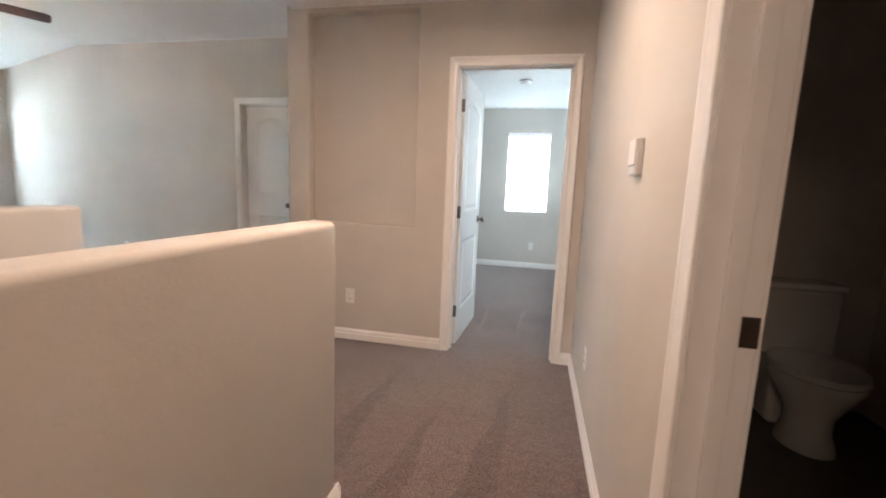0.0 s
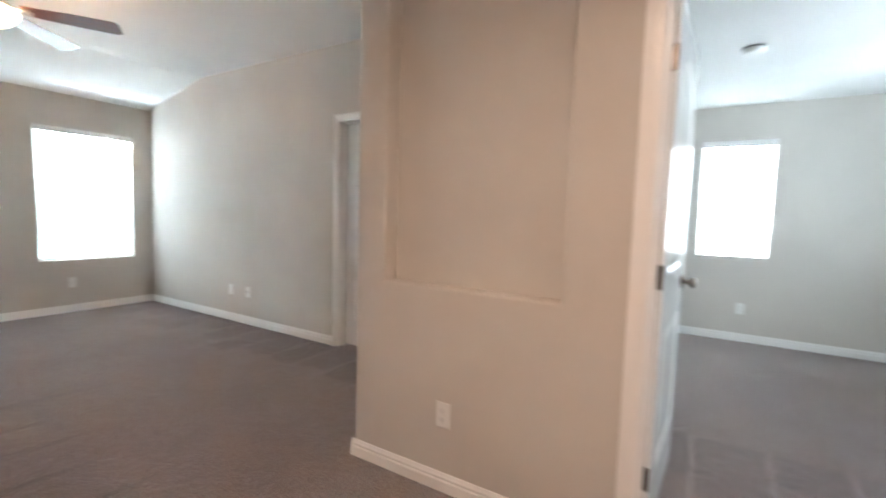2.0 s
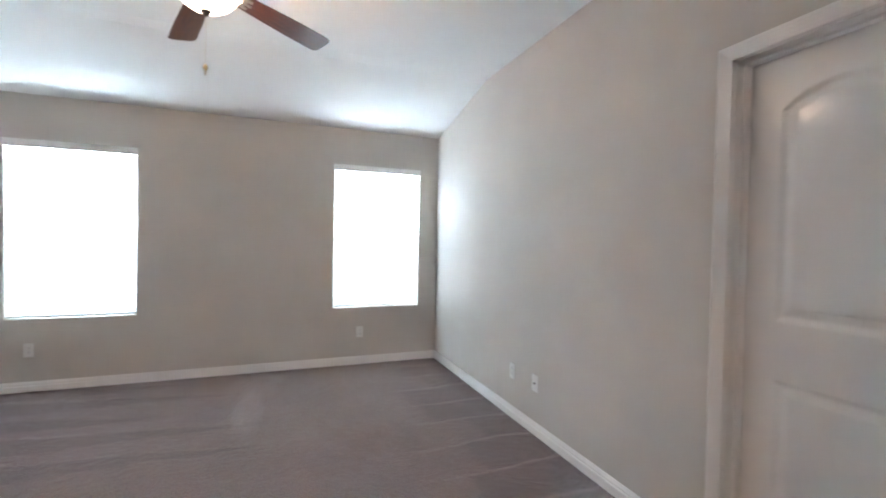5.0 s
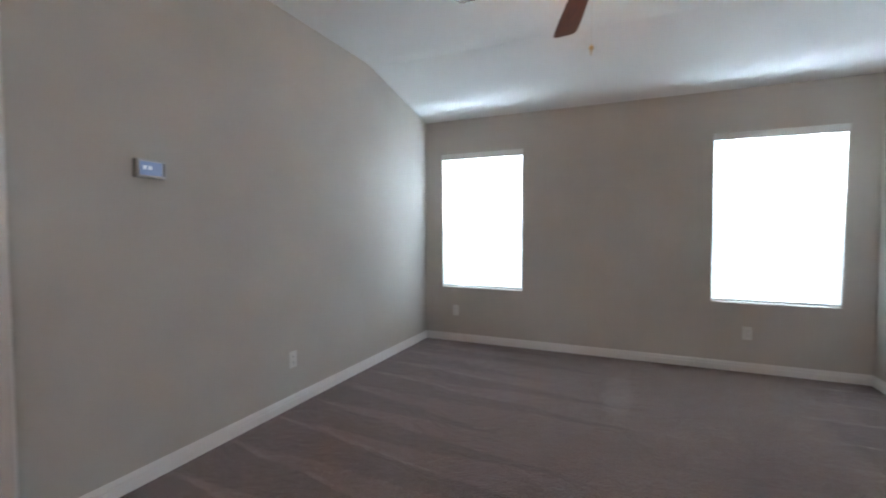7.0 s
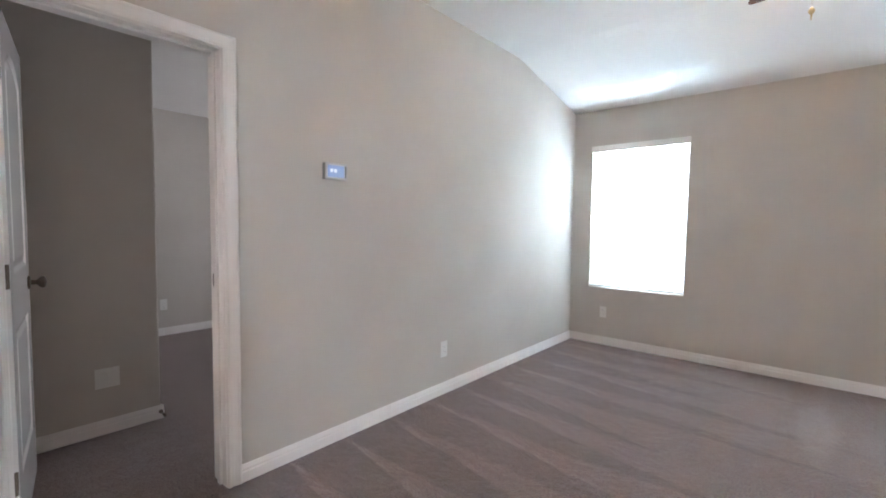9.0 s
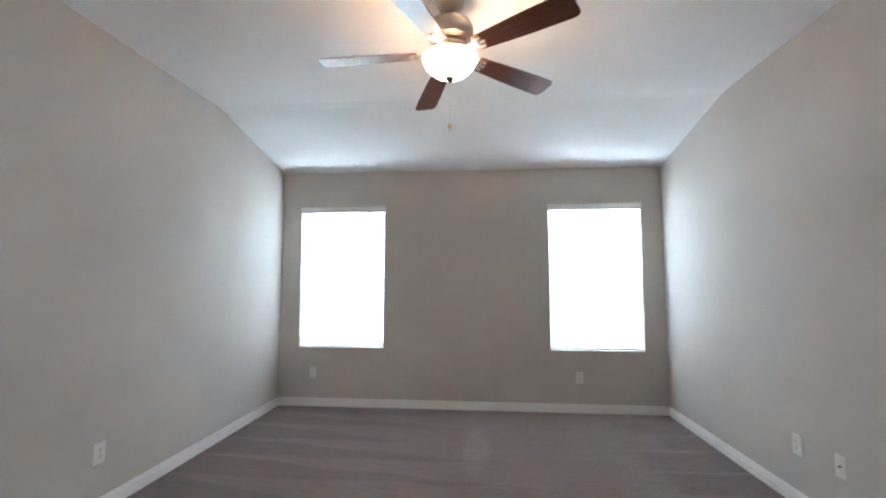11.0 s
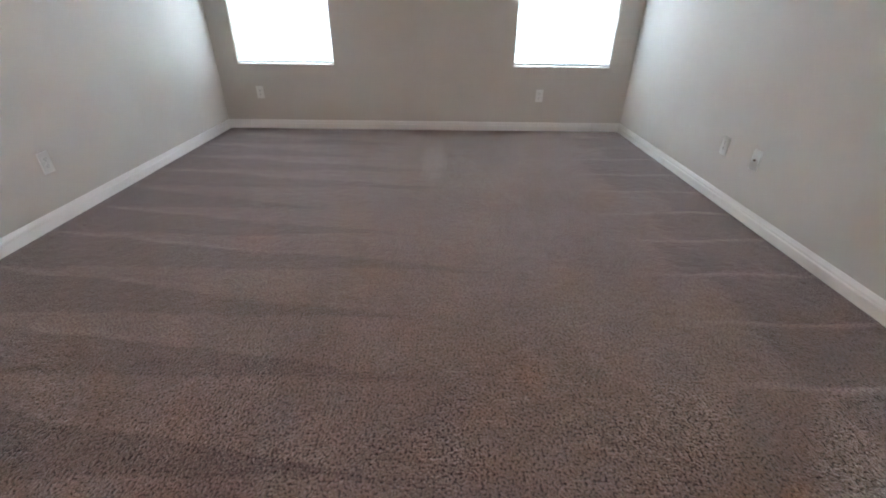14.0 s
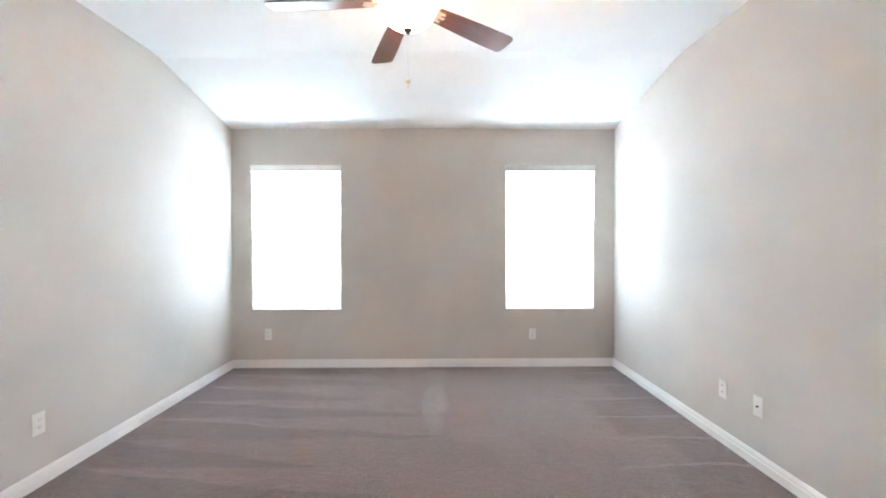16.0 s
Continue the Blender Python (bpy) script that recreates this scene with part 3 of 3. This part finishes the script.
# ---------------------------------------------------------------- windows and blinds


def window(name, along, face, out, u0, u1, z0, z1, label, screened=True):
    """Single-hung vinyl window set deep in the drywall opening; face is the room side of the wall, out points into the room."""
    f = place_on(along, face, out)
    root = empty(name)

    def slab(nm, u, n, z, m, parent, bevel=0.003):
        a, b = f(u[0], n[0], z[0]), f(u[1], n[1], z[1])
        return part(nm, box([min(p, q) for p, q in zip(a, b)], [max(p, q) for p, q in zip(a, b)], bevel), m, parent)

    n0, n1 = -0.165, -0.105
    w = 0.045
    mid = (z0 + z1) / 2 - 0.02
    slab("window_frame", (u0, u0 + w), (n0, n1), (z0, z1), M_VINYL, root)
    slab("window_frame", (u1 - w, u1), (n0, n1), (z0, z1), M_VINYL, root)
    slab("window_frame", (u0 + w, u1 - w), (n0, n1), (z0, z0 + w), M_VINYL, root)
    slab("window_frame", (u0 + w, u1 - w), (n0, n1), (z1 - w, z1), M_VINYL, root)
    slab("meeting_rail", (u0 + w, u1 - w), (n0 + 0.01, n1 + 0.004), (mid - 0.022, mid + 0.022), M_VINYL, root)
    for a, b in ((z0 + w, mid - 0.022), (mid + 0.022, z1 - w)):
        g = slab("pane", (u0 + w, u1 - w), (-0.139, -0.135), (a, b), M_GLASS, root, 0.0)
        g.visible_shadow = False
    if screened:
        slab("insect_screen", (u0 + w, u1 - w), (-0.158, -0.156), (z0 + w, mid - 0.022), M_SCREEN_MESH, root, 0.0)
    return tagged(root, label, "window", kind="structure")


BLIND_N = 0.030


def blind(along, face, out, u0, u1, z0, z1):
    """Two-inch faux-wood blind with a valance, let down and tilted nearly shut."""
    f = place_on(along, face, out)
    root = empty("window_blind", Matrix.Translation(f((u0 + u1) / 2, -BLIND_N, z0)))
    base = Vector(f((u0 + u1) / 2, -BLIND_N, z0))
    half = (u1 - u0) / 2 - 0.0035

    def slab(nm, u, n, z, m, bevel=0.002, label=""):
        a, b = Vector(f((u0 + u1) / 2 + u[0], -BLIND_N + n[0], z[0])) - base, Vector(f((u0 + u1) / 2 + u[1], -BLIND_N + n[1], z[1])) - base
        return part(nm, box([min(p, q) for p, q in zip(a, b)], [max(p, q) for p, q in zip(a, b)], bevel), m, root, label)

    slab("valance", (-half - 0.014, half + 0.014), (0.0285, 0.043), (z1 - 0.060, z1 + 0.006), M_TRIM, 0.003, "white moulded valance")
    slab("head_rail", (-half, half), (-0.028, 0.028), (z1 - 0.05, z1 - 0.004), M_VINYL)
    slab("bottom_rail", (-half, half), (-0.025, 0.025), (z0 + 0.010, z0 + 0.030), M_VINYL, 0.004)
    pitch, tilt = 0.0445, radians(82.2)
    top, low = z1 - 0.085, z0 + 0.058
    count = int((top - low) / pitch) + 1
    dn, dz = 0.0265 * math.cos(tilt), 0.0265 * math.sin(tilt)
    bm = bmesh.new()
    sec = []
    for k in range(5):
        s = k / 2 - 1
        crown = 0.0025 * (1 - s * s)
        sec.append((s * dn - crown * math.sin(tilt), s * dz + crown * math.cos(tilt)))
    sec += [(n + 0.0028 * math.sin(tilt), z - 0.0028 * math.cos(tilt)) for n, z in reversed(sec)]
    ends = []
    for u in (-half, half):
        row = []
        for n, z in sec:
            p = Vector(f((u0 + u1) / 2 + u, -BLIND_N + n, z0 + z)) - base
            row.append(bm.verts.new(p))
        ends.append(row)
    for i in range(len(sec)):
        j = (i + 1) % len(sec)
        bm.faces.new((ends[0][i], ends[0][j], ends[1][j], ends[1][i]))
    for e in ends:
        bm.faces.new(e)
    first = part("slat", bm, M_SLAT, root)
    first.location = (0, 0, low - z0)
    for i in range(1, count):
        o = new("slat", first.data)
        o.parent = root
        o.location = (0, 0, low - z0 + (top - low) * i / (count - 1))
        o.rotation_euler = ((0, radians(random.uniform(-0.6, 0.6)), 0) if along == "y" else (radians(random.uniform(-0.6, 0.6)), 0, 0))
    for u in (-half * 0.7, half * 0.7):
        slab("ladder_cord", (u - 0.0012, u + 0.0012), (0.024, 0.0264), (z0 + 0.03, z1 - 0.05), M_VINYL, 0.0)
    return tagged(root, "white slatted window blind let down and nearly closed", "window blind", "blinds in the windows")


for i, (u, z0, z1) in enumerate(((WIN_S, SILL, HEAD), (WIN_N, SILL, HEAD))):
    window("window_%d" % (i + 1), "y", 0.0, 1, u[0], u[1], z0, z1, "white vinyl single-hung window behind a lowered blind")
    blind("y", 0.0, 1, u[0], u[1], z0, z1)
window("window_3", "x", 2.60, -1, 6.085, 6.705, 0.89, 2.080, "white vinyl bedroom window behind a lowered blind", False)
blind("x", 2.60, -1, 6.085, 6.705, 0.89, 2.080)
# out-of-view side window, added as a source for the bedroom's light
window("window_5", "y", 8.5, -1, 0.45, 1.35, 0.89, 2.08, "white vinyl side window of the bedroom, out of view, added for light")
# unseen window, added where the next room's light comes in
window("window_4", "y", 0.0, 1, -6.35, -5.45, SILL, HEAD, "white vinyl window of the next room, out of view, added for light")

# ---------------------------------------------------------------- ceiling fan


def ceiling_fan(x, y, ceil, turn):
    fan = empty("ceiling_fan", pose(x, y, ceil, 0, 0, 0))
    part("canopy", lathe([(0, 0), (0.066, 0), (0.068, -0.006), (0.066, -0.022), (0.055, -0.044), (0.036, -0.062), (0.024, -0.070), (0.0, -0.070)]), M_NICKEL, fan, "brushed nickel canopy", True)
    part("downrod", lathe([(0, -0.06), (0.0135, -0.06), (0.0135, -0.115), (0, -0.115)], 20), M_BRONZE, fan, "", True)
    part("motor_housing", lathe([(0, -0.098), (0.032, -0.100), (0.045, -0.105), (0.088, -0.113), (0.110, -0.126), (0.118, -0.146), (0.118, -0.176), (0.114, -0.192), (0.100, -0.206), (0.090, -0.214), (0.086, -0.222), (0, -0.222)]), M_NICKEL, fan, "brushed nickel motor housing", True)
    part("light_fitter", lathe([(0, -0.220), (0.056, -0.222), (0.062, -0.236), (0.094, -0.244), (0.098, -0.256), (0.094, -0.272), (0.062, -0.278), (0.050, -0.286), (0, -0.286)]), M_NICKEL, fan, "", True)
    bowl = part("glass_bowl", lathe([(0.135, -0.296), (0.139, -0.299), (0.134, -0.316), (0.120, -0.342), (0.097, -0.366), (0.068, -0.385), (0.040, -0.396), (0.012, -0.400), (0.012, -0.395),
                                     (0.038, -0.391), (0.065, -0.380), (0.093, -0.362), (0.116, -0.339), (0.130, -0.314), (0.134, -0.300), (0.135, -0.296)]), M_BOWL, fan, "lit frosted glass bowl shade", True)
    part("finial", lathe([(0, -0.394), (0.021, -0.396), (0.023, -0.402), (0.015, -0.411), (0.008, -0.420), (0.0, -0.424)], 20), M_BRONZE, fan, "dark metal finial", True)
    for k in range(3):
        bm = lathe([(0, -0.338), (0.012, -0.334), (0.017, -0.318), (0.012, -0.300), (0.010, -0.280), (0, -0.280)], 14)
        a = radians(40 + 120 * k)
        bmesh.ops.translate(bm, verts=bm.verts, vec=(0.055 * math.cos(a), 0.055 * math.sin(a), 0))
        part("bulb", bm, M_BOWL, fan, "", True)
    # pull chain
    bm = bmesh.new()
    z = -0.424
    while z > -0.635:
        bmesh.ops.create_icosphere(bm, subdivisions=1, radius=0.0011, matrix=Matrix.Translation((0.004, 0, z)))
        z -= 0.0042
    chain = part("pull_chain", bm, M_CHAIN, fan)
    part("fob", lathe([(0, 0.004), (0.003, 0.002), (0.009, -0.006), (0.011, -0.012), (0.009, -0.018), (0.003, -0.026), (0.002, -0.045), (0, -0.046)], 16), M_CHAIN, chain, "small turned chain pull", True).location = (0.004, 0, -0.633)
    # blades
    n = 10
    outline = [(0.165, -0.048), (0.30, -0.058), (0.45, -0.066), (0.60, -0.0695)]
    for i in range(n + 1):
        a = -math.pi / 2 + math.pi / 2 * i / n
        outline.append((0.628 + 0.034 * math.cos(a), -0.0355 + 0.034 * math.sin(a)))
    outline += [(p, -q) for p, q in reversed(outline)]
    bm = bmesh.new()
    vs = [bm.verts.new((p, q, 0.003)) for p, q in outline]
    face = bm.faces.new(vs)
    ext = bmesh.ops.extrude_face_region(bm, geom=[face])
    bmesh.ops.translate(bm, verts=[v for v in ext["geom"] if isinstance(v, bmesh.types.BMVert)], vec=(0, 0, -0.0055))
    rim = [e for e in bm.edges if abs(e.calc_face_angle(0)) > 1.2 and abs(e.verts[0].co.z - e.verts[1].co.z) < 1e-5]
    bmesh.ops.bevel(bm, geom=rim, offset=0.0012, segments=1, affect="EDGES")
    blade_me = mesh_of("blade", bm, M_BLADE)
    bm = bmesh.new()
    add_box(bm, (0.095, -0.012, -0.004), (0.185, 0.012, 0.001), 0.002)
    add_box(bm, (0.170, -0.034, -0.0085), (0.205, -0.018, -0.0028), 0.002)
    add_box(bm, (0.170, 0.018, -0.0085), (0.205, 0.034, -0.0028), 0.002)
    add_box(bm, (0.160, -0.034, -0.0085), (0.186, 0.034, -0.0028), 0.002)
    add_box(bm, (0.186, -0.007, -0.0085), (0.215, 0.007, -0.0028), 0.002)
    for sx, sy in ((0.197, -0.026), (0.197, 0.026), (0.207, 0.0)):
        bmesh.ops.create_uvsphere(bm, u_segments=10, v_segments=6, radius=0.006, matrix=Matrix.Translation((sx, sy, -0.0085)) @ Matrix.Diagonal((1, 1, 0.5, 1)))
    iron_me = mesh_of("blade_iron", bm, M_NICKEL, True)
    for k in range(5):
        a = turn + 72 * k
        b = new("blade", blade_me)
        b.parent = fan
        b.matrix_local = pose(0, 0, -0.272, 0, 0, a) @ pose(0, 0, 0, -12, 2, 0)
        tagged(b, "dark reddish wooden fan blade")
        iron = new("blade_iron", iron_me)
        iron.parent = b
    return tagged(fan, "five-blade ceiling fan with brushed nickel body and lit glass bowl", "ceiling fan")


FAN = (2.349, -1.955)
ceiling_fan(*FAN, CEIL, 54.4)
for k in range(3):
    a = radians(40 + 120 * k)
    bulb = new("fan_bulb_light", bpy.data.lights.new("fan_bulb_light", "POINT"))
    bulb.data.energy, bulb.data.color, bulb.data.shadow_soft_size = FAN_W / 3, (1.0, 0.62, 0.34), 0.02
    bulb.location = (FAN[0] + 0.092 * math.cos(a), FAN[1] + 0.092 * math.sin(a), CEIL - 0.295)

# unseen ceiling lamps, added to give the hallway its warm light
lamp = empty("unseen_ceiling_light", pose(5.98, -2.80, 2.455))
part("base", lathe([(0, 0), (0.15, 0), (0.155, -0.012), (0.15, -0.025), (0, -0.025)]), M_NICKEL, lamp, "", True)
part("dome", lathe([(0.145, -0.025), (0.14, -0.05), (0.11, -0.08), (0.06, -0.098), (0, -0.104)]), M_HALLBOWL, lamp, "lit frosted glass dome", True)
tagged(lamp, "unseen round flush ceiling light with lit frosted dome, added to light the hallway", "ceiling light", "hallway lights")
copy_thing(lamp, pose(6.33, -5.3, 2.455))
for x, y, share in ((5.98, -2.80, 0.87), (6.33, -5.3, 0.62)):
    hl = new("hall_fill_light", bpy.data.lights.new("hall_fill_light", "AREA"))
    hl.data.shape, hl.data.size, hl.data.energy, hl.data.color = "DISK", 0.3, HALL_W * share, (1.0, 0.73, 0.56)
    hl.matrix_world = look((x, y, 2.455 - 0.11), (x, y, 0))

# ---------------------------------------------------------------- plates and devices on the walls


def wall_plate(kind_of, label):
    """Local x along the wall, y out of it (towards -y), z up; centre at the origin."""
    plate = part(kind_of, box((-0.035, -0.006, -0.0575), (0.035, 0.0, 0.0575), 0.0025, 2), M_PLASTIC)
    if kind_of == "wall_outlet":
        for z in (-0.0195, 0.0195):
            bm = lathe([(0, 0.0), (0.0165, 0.0), (0.0165, 0.0015), (0, 0.0015)], 20)
            bmesh.ops.rotate(bm, verts=bm.verts, matrix=Matrix.Rotation(radians(90), 3, "X"))
            bmesh.ops.translate(bm, verts=bm.verts, vec=(0, -0.0062, z))
            face = part("receptacle", bm, M_PLASTIC, plate)
            bm = box((-0.0075, -0.0083, z - 0.003), (-0.0055, -0.0076, z + 0.006))
            add_box(bm, (0.0055, -0.0083, z - 0.002), (0.0075, -0.0076, z + 0.006))
            add_box(bm, (-0.002, -0.0083, z - 0.010), (0.002, -0.0076, z - 0.006))
            part("slots", bm, M_DARK, face)
    elif kind_of == "cable_plate":
        bm = lathe([(0, 0.0), (0.0065, 0.0), (0.0065, 0.004), (0.0045, 0.004), (0.0045, 0.010), (0.0, 0.010)], 18)
        bmesh.ops.rotate(bm, verts=bm.verts, matrix=Matrix.Rotation(radians(90), 3, "X"))
        bmesh.ops.translate(bm, verts=bm.verts, vec=(0, -0.006, 0.0))
        part("jack", bm, M_BRONZE, plate, "dark cable jack")
    for z in ((0.0,) if kind_of == "wall_outlet" else (-0.042, 0.042)):
        bm = lathe([(0, 0), (0.003, 0), (0.0025, 0.001), (0, 0.0012)], 10)
        bmesh.ops.rotate(bm, verts=bm.verts, matrix=Matrix.Rotation(radians(90), 3, "X"))
        bmesh.ops.translate(bm, verts=bm.verts, vec=(0, -0.006, z))
        part("screw", bm, M_PLASTIC, plate)
    return tagged(plate, label, "outlet" if kind_of == "wall_outlet" else "wall plate", "wall plates")


outlet = wall_plate("wall_outlet", "white duplex wall outlet with plastic cover plate")
N_, S_, W_, E_ = 0, 180, 90, -90
outlet.matrix_world = pose(1.707, 0.0, 0.346, 0, 0, N_)
for x, y, z, r in ((0.0, -3.553, 0.343, W_), (0.0, -0.841, 0.339, W_), (2.139, SOUTH, 0.331, S_), (5.196, PIER, 0.349, N_),
                   (HALL_E, -2.005, 0.357, E_), (6.515, 2.60, 0.345, N_), (2.98, -7.2, 0.335, S_)):
    copy_thing(outlet, pose(x, y, z, 0, 0, r))
cable = wall_plate("cable_plate", "white wall plate with a dark cable jack")
cable.matrix_world = pose(2.010, 0.0, 0.347, 0, 0, N_)
big = part("blank_plate", box((-0.058, -0.006, -0.0575), (0.058, 0.0, 0.0575), 0.0025, 2), M_PLASTIC)
for sx in (-0.023, 0.023):
    part("rocker", box((sx - 0.0165, -0.009, -0.033), (sx + 0.0165, -0.005, 0.033), 0.001), M_PLASTIC, big)
big.matrix_world = pose(3.905, -4.97, 0.328, 0, 0, S_)
tagged(big, "white double-gang wall plate above the baseboard", "wall plate", "wall plates")

# thermostat in the big room
th = empty("thermostat", pose(3.087, SOUTH, 1.517, 0, 0, S_))
# dark grey back half puts the shade on the case's side into its colour
part("shaded_side_plate", box((-0.070, -0.024, -0.044), (0.070, 0.0, 0.044), 0.003, 2), M_GREY_PLASTIC, th, "grey plastic back half, coloured dark as the shaded side")
part("body", box((-0.070, -0.034, -0.046), (0.070, -0.0245, 0.046), 0.004, 3), M_CASE, th, "pale grey plastic front cover")
part("screen", box((-0.058, -0.0355, -0.032), (0.048, -0.0335, 0.032), 0.001), M_SCREEN, th, "pale blue lit display")
bm = box((-0.042, -0.0365, -0.006), (-0.026, -0.0355, 0.012))
add_box(bm, (-0.018, -0.0365, -0.006), (-0.002, -0.0355, 0.012))
part("digits", bm, M_DIGIT, th)
part("button_strip", box((0.052, -0.0355, -0.032), (0.062, -0.0335, 0.032), 0.001), M_GREY_PLASTIC, th, "grey button strip")
tagged(th, "white wall thermostat with a lit blue display", "thermostat")

# control panel on the hallway wall
cp = empty("thermostat", pose(HALL_E, -2.803, 1.328, 0, 0, E_))
part("body", box((-0.048, -0.022, -0.056), (0.048, 0.0, 0.056), 0.005, 3), M_OFFWHITE, cp)
part("flap", box((-0.046, -0.026, -0.024), (0.046, -0.021, 0.053), 0.002), M_OFFWHITE, cp)
part("display", box((-0.040, -0.0232, -0.052), (0.042, -0.0215, -0.0285), 0.0005), M_CASE, cp, "pale grey display strip")
part("gap", box((-0.040, -0.0238, -0.0285), (0.042, -0.0225, -0.0245)), M_GREY_PLASTIC, cp, "grey seam under the flap")
tagged(cp, "white plastic control box on the hallway wall", "control box")

# bedroom ceiling
sd = empty("smoke_detector", pose(6.349, 0.87, 2.44))
part("base", lathe([(0, 0), (0.072, 0), (0.072, -0.012), (0, -0.012)]), M_GREY_PLASTIC, sd, "", True)
part("cover", lathe([(0.066, -0.012), (0.066, -0.028), (0.056, -0.042), (0.03, -0.046), (0, -0.046)]), M_PLASTIC, sd, "", True)
tagged(sd, "round white smoke detector on the bedroom ceiling", "smoke detector")
vent = empty("ceiling_vent", pose(6.38, -0.22, 2.44))
part("frame", box((-0.17, -0.09, -0.012), (0.17, 0.09, 0.0), 0.004), M_VINYL, vent)
for i in range(7):
    part("slat", box((-0.15, -0.07 + i * 0.0225, -0.018), (0.15, -0.066 + i * 0.0225, -0.010)), M_VINYL, vent)
tagged(vent, "white metal ceiling air vent", "vent")

# spring door stop on the closet baseboard
ds = empty("door_stop_spring", pose(3.645, -4.957, 0.045, 0, 0, S_))
bm = lathe([(0, 0), (0.012, 0), (0.012, 0.004), (0.005, 0.006), (0.005, 0.062), (0.009, 0.064), (0.009, 0.078), (0, 0.080)], 14)
bmesh.ops.rotate(bm, verts=bm.verts, matrix=Matrix.Rotation(radians(90), 3, "X"))
part("spring", bm, M_BRONZE, ds, "", True)
tagged(ds, "small metal door stop on the baseboard", "door stop")

# ---------------------------------------------------------------- bathroom
toilet = empty("toilet", pose(7.97, -1.43, 0.0))
bm = lathe([(0, 0.0), (0.12, 0.0), (0.115, 0.03), (0.095, 0.10), (0.10, 0.18), (0.15, 0.28), (0.185, 0.36), (0.19, 0.385), (0.165, 0.39), (0.14, 0.36), (0.08, 0.24), (0, 0.22)], 36)
bmesh.ops.scale(bm, verts=bm.verts, vec=(1, 1.25, 1))
bmesh.ops.translate(bm, verts=bm.verts, vec=(0, -0.46, 0))
part("bowl", bm, M_PORCELAIN, toilet, "", True)
bm = lathe([(0.0, 0.39), (0.19, 0.39), (0.195, 0.40), (0.19, 0.42), (0.0, 0.428)], 36)
bmesh.ops.scale(bm, verts=bm.verts, vec=(1, 1.25, 1))
bmesh.ops.translate(bm, verts=bm.verts, vec=(0, -0.46, 0))
part("lid", bm, M_PORCELAIN, toilet, "", True)
part("tank", box((-0.23, -0.21, 0.37), (0.23, -0.01, 0.74), 0.02, 3), M_PORCELAIN, toilet)
part("tank_lid", box((-0.24, -0.22, 0.742), (0.24, -0.005, 0.775), 0.01, 3), M_PORCELAIN, toilet)
part("pedestal", box((-0.10, -0.30, 0.0), (0.10, -0.06, 0.37), 0.03, 3), M_PORCELAIN, toilet)
tagged(toilet, "white porcelain toilet in the dark bathroom", "toilet")
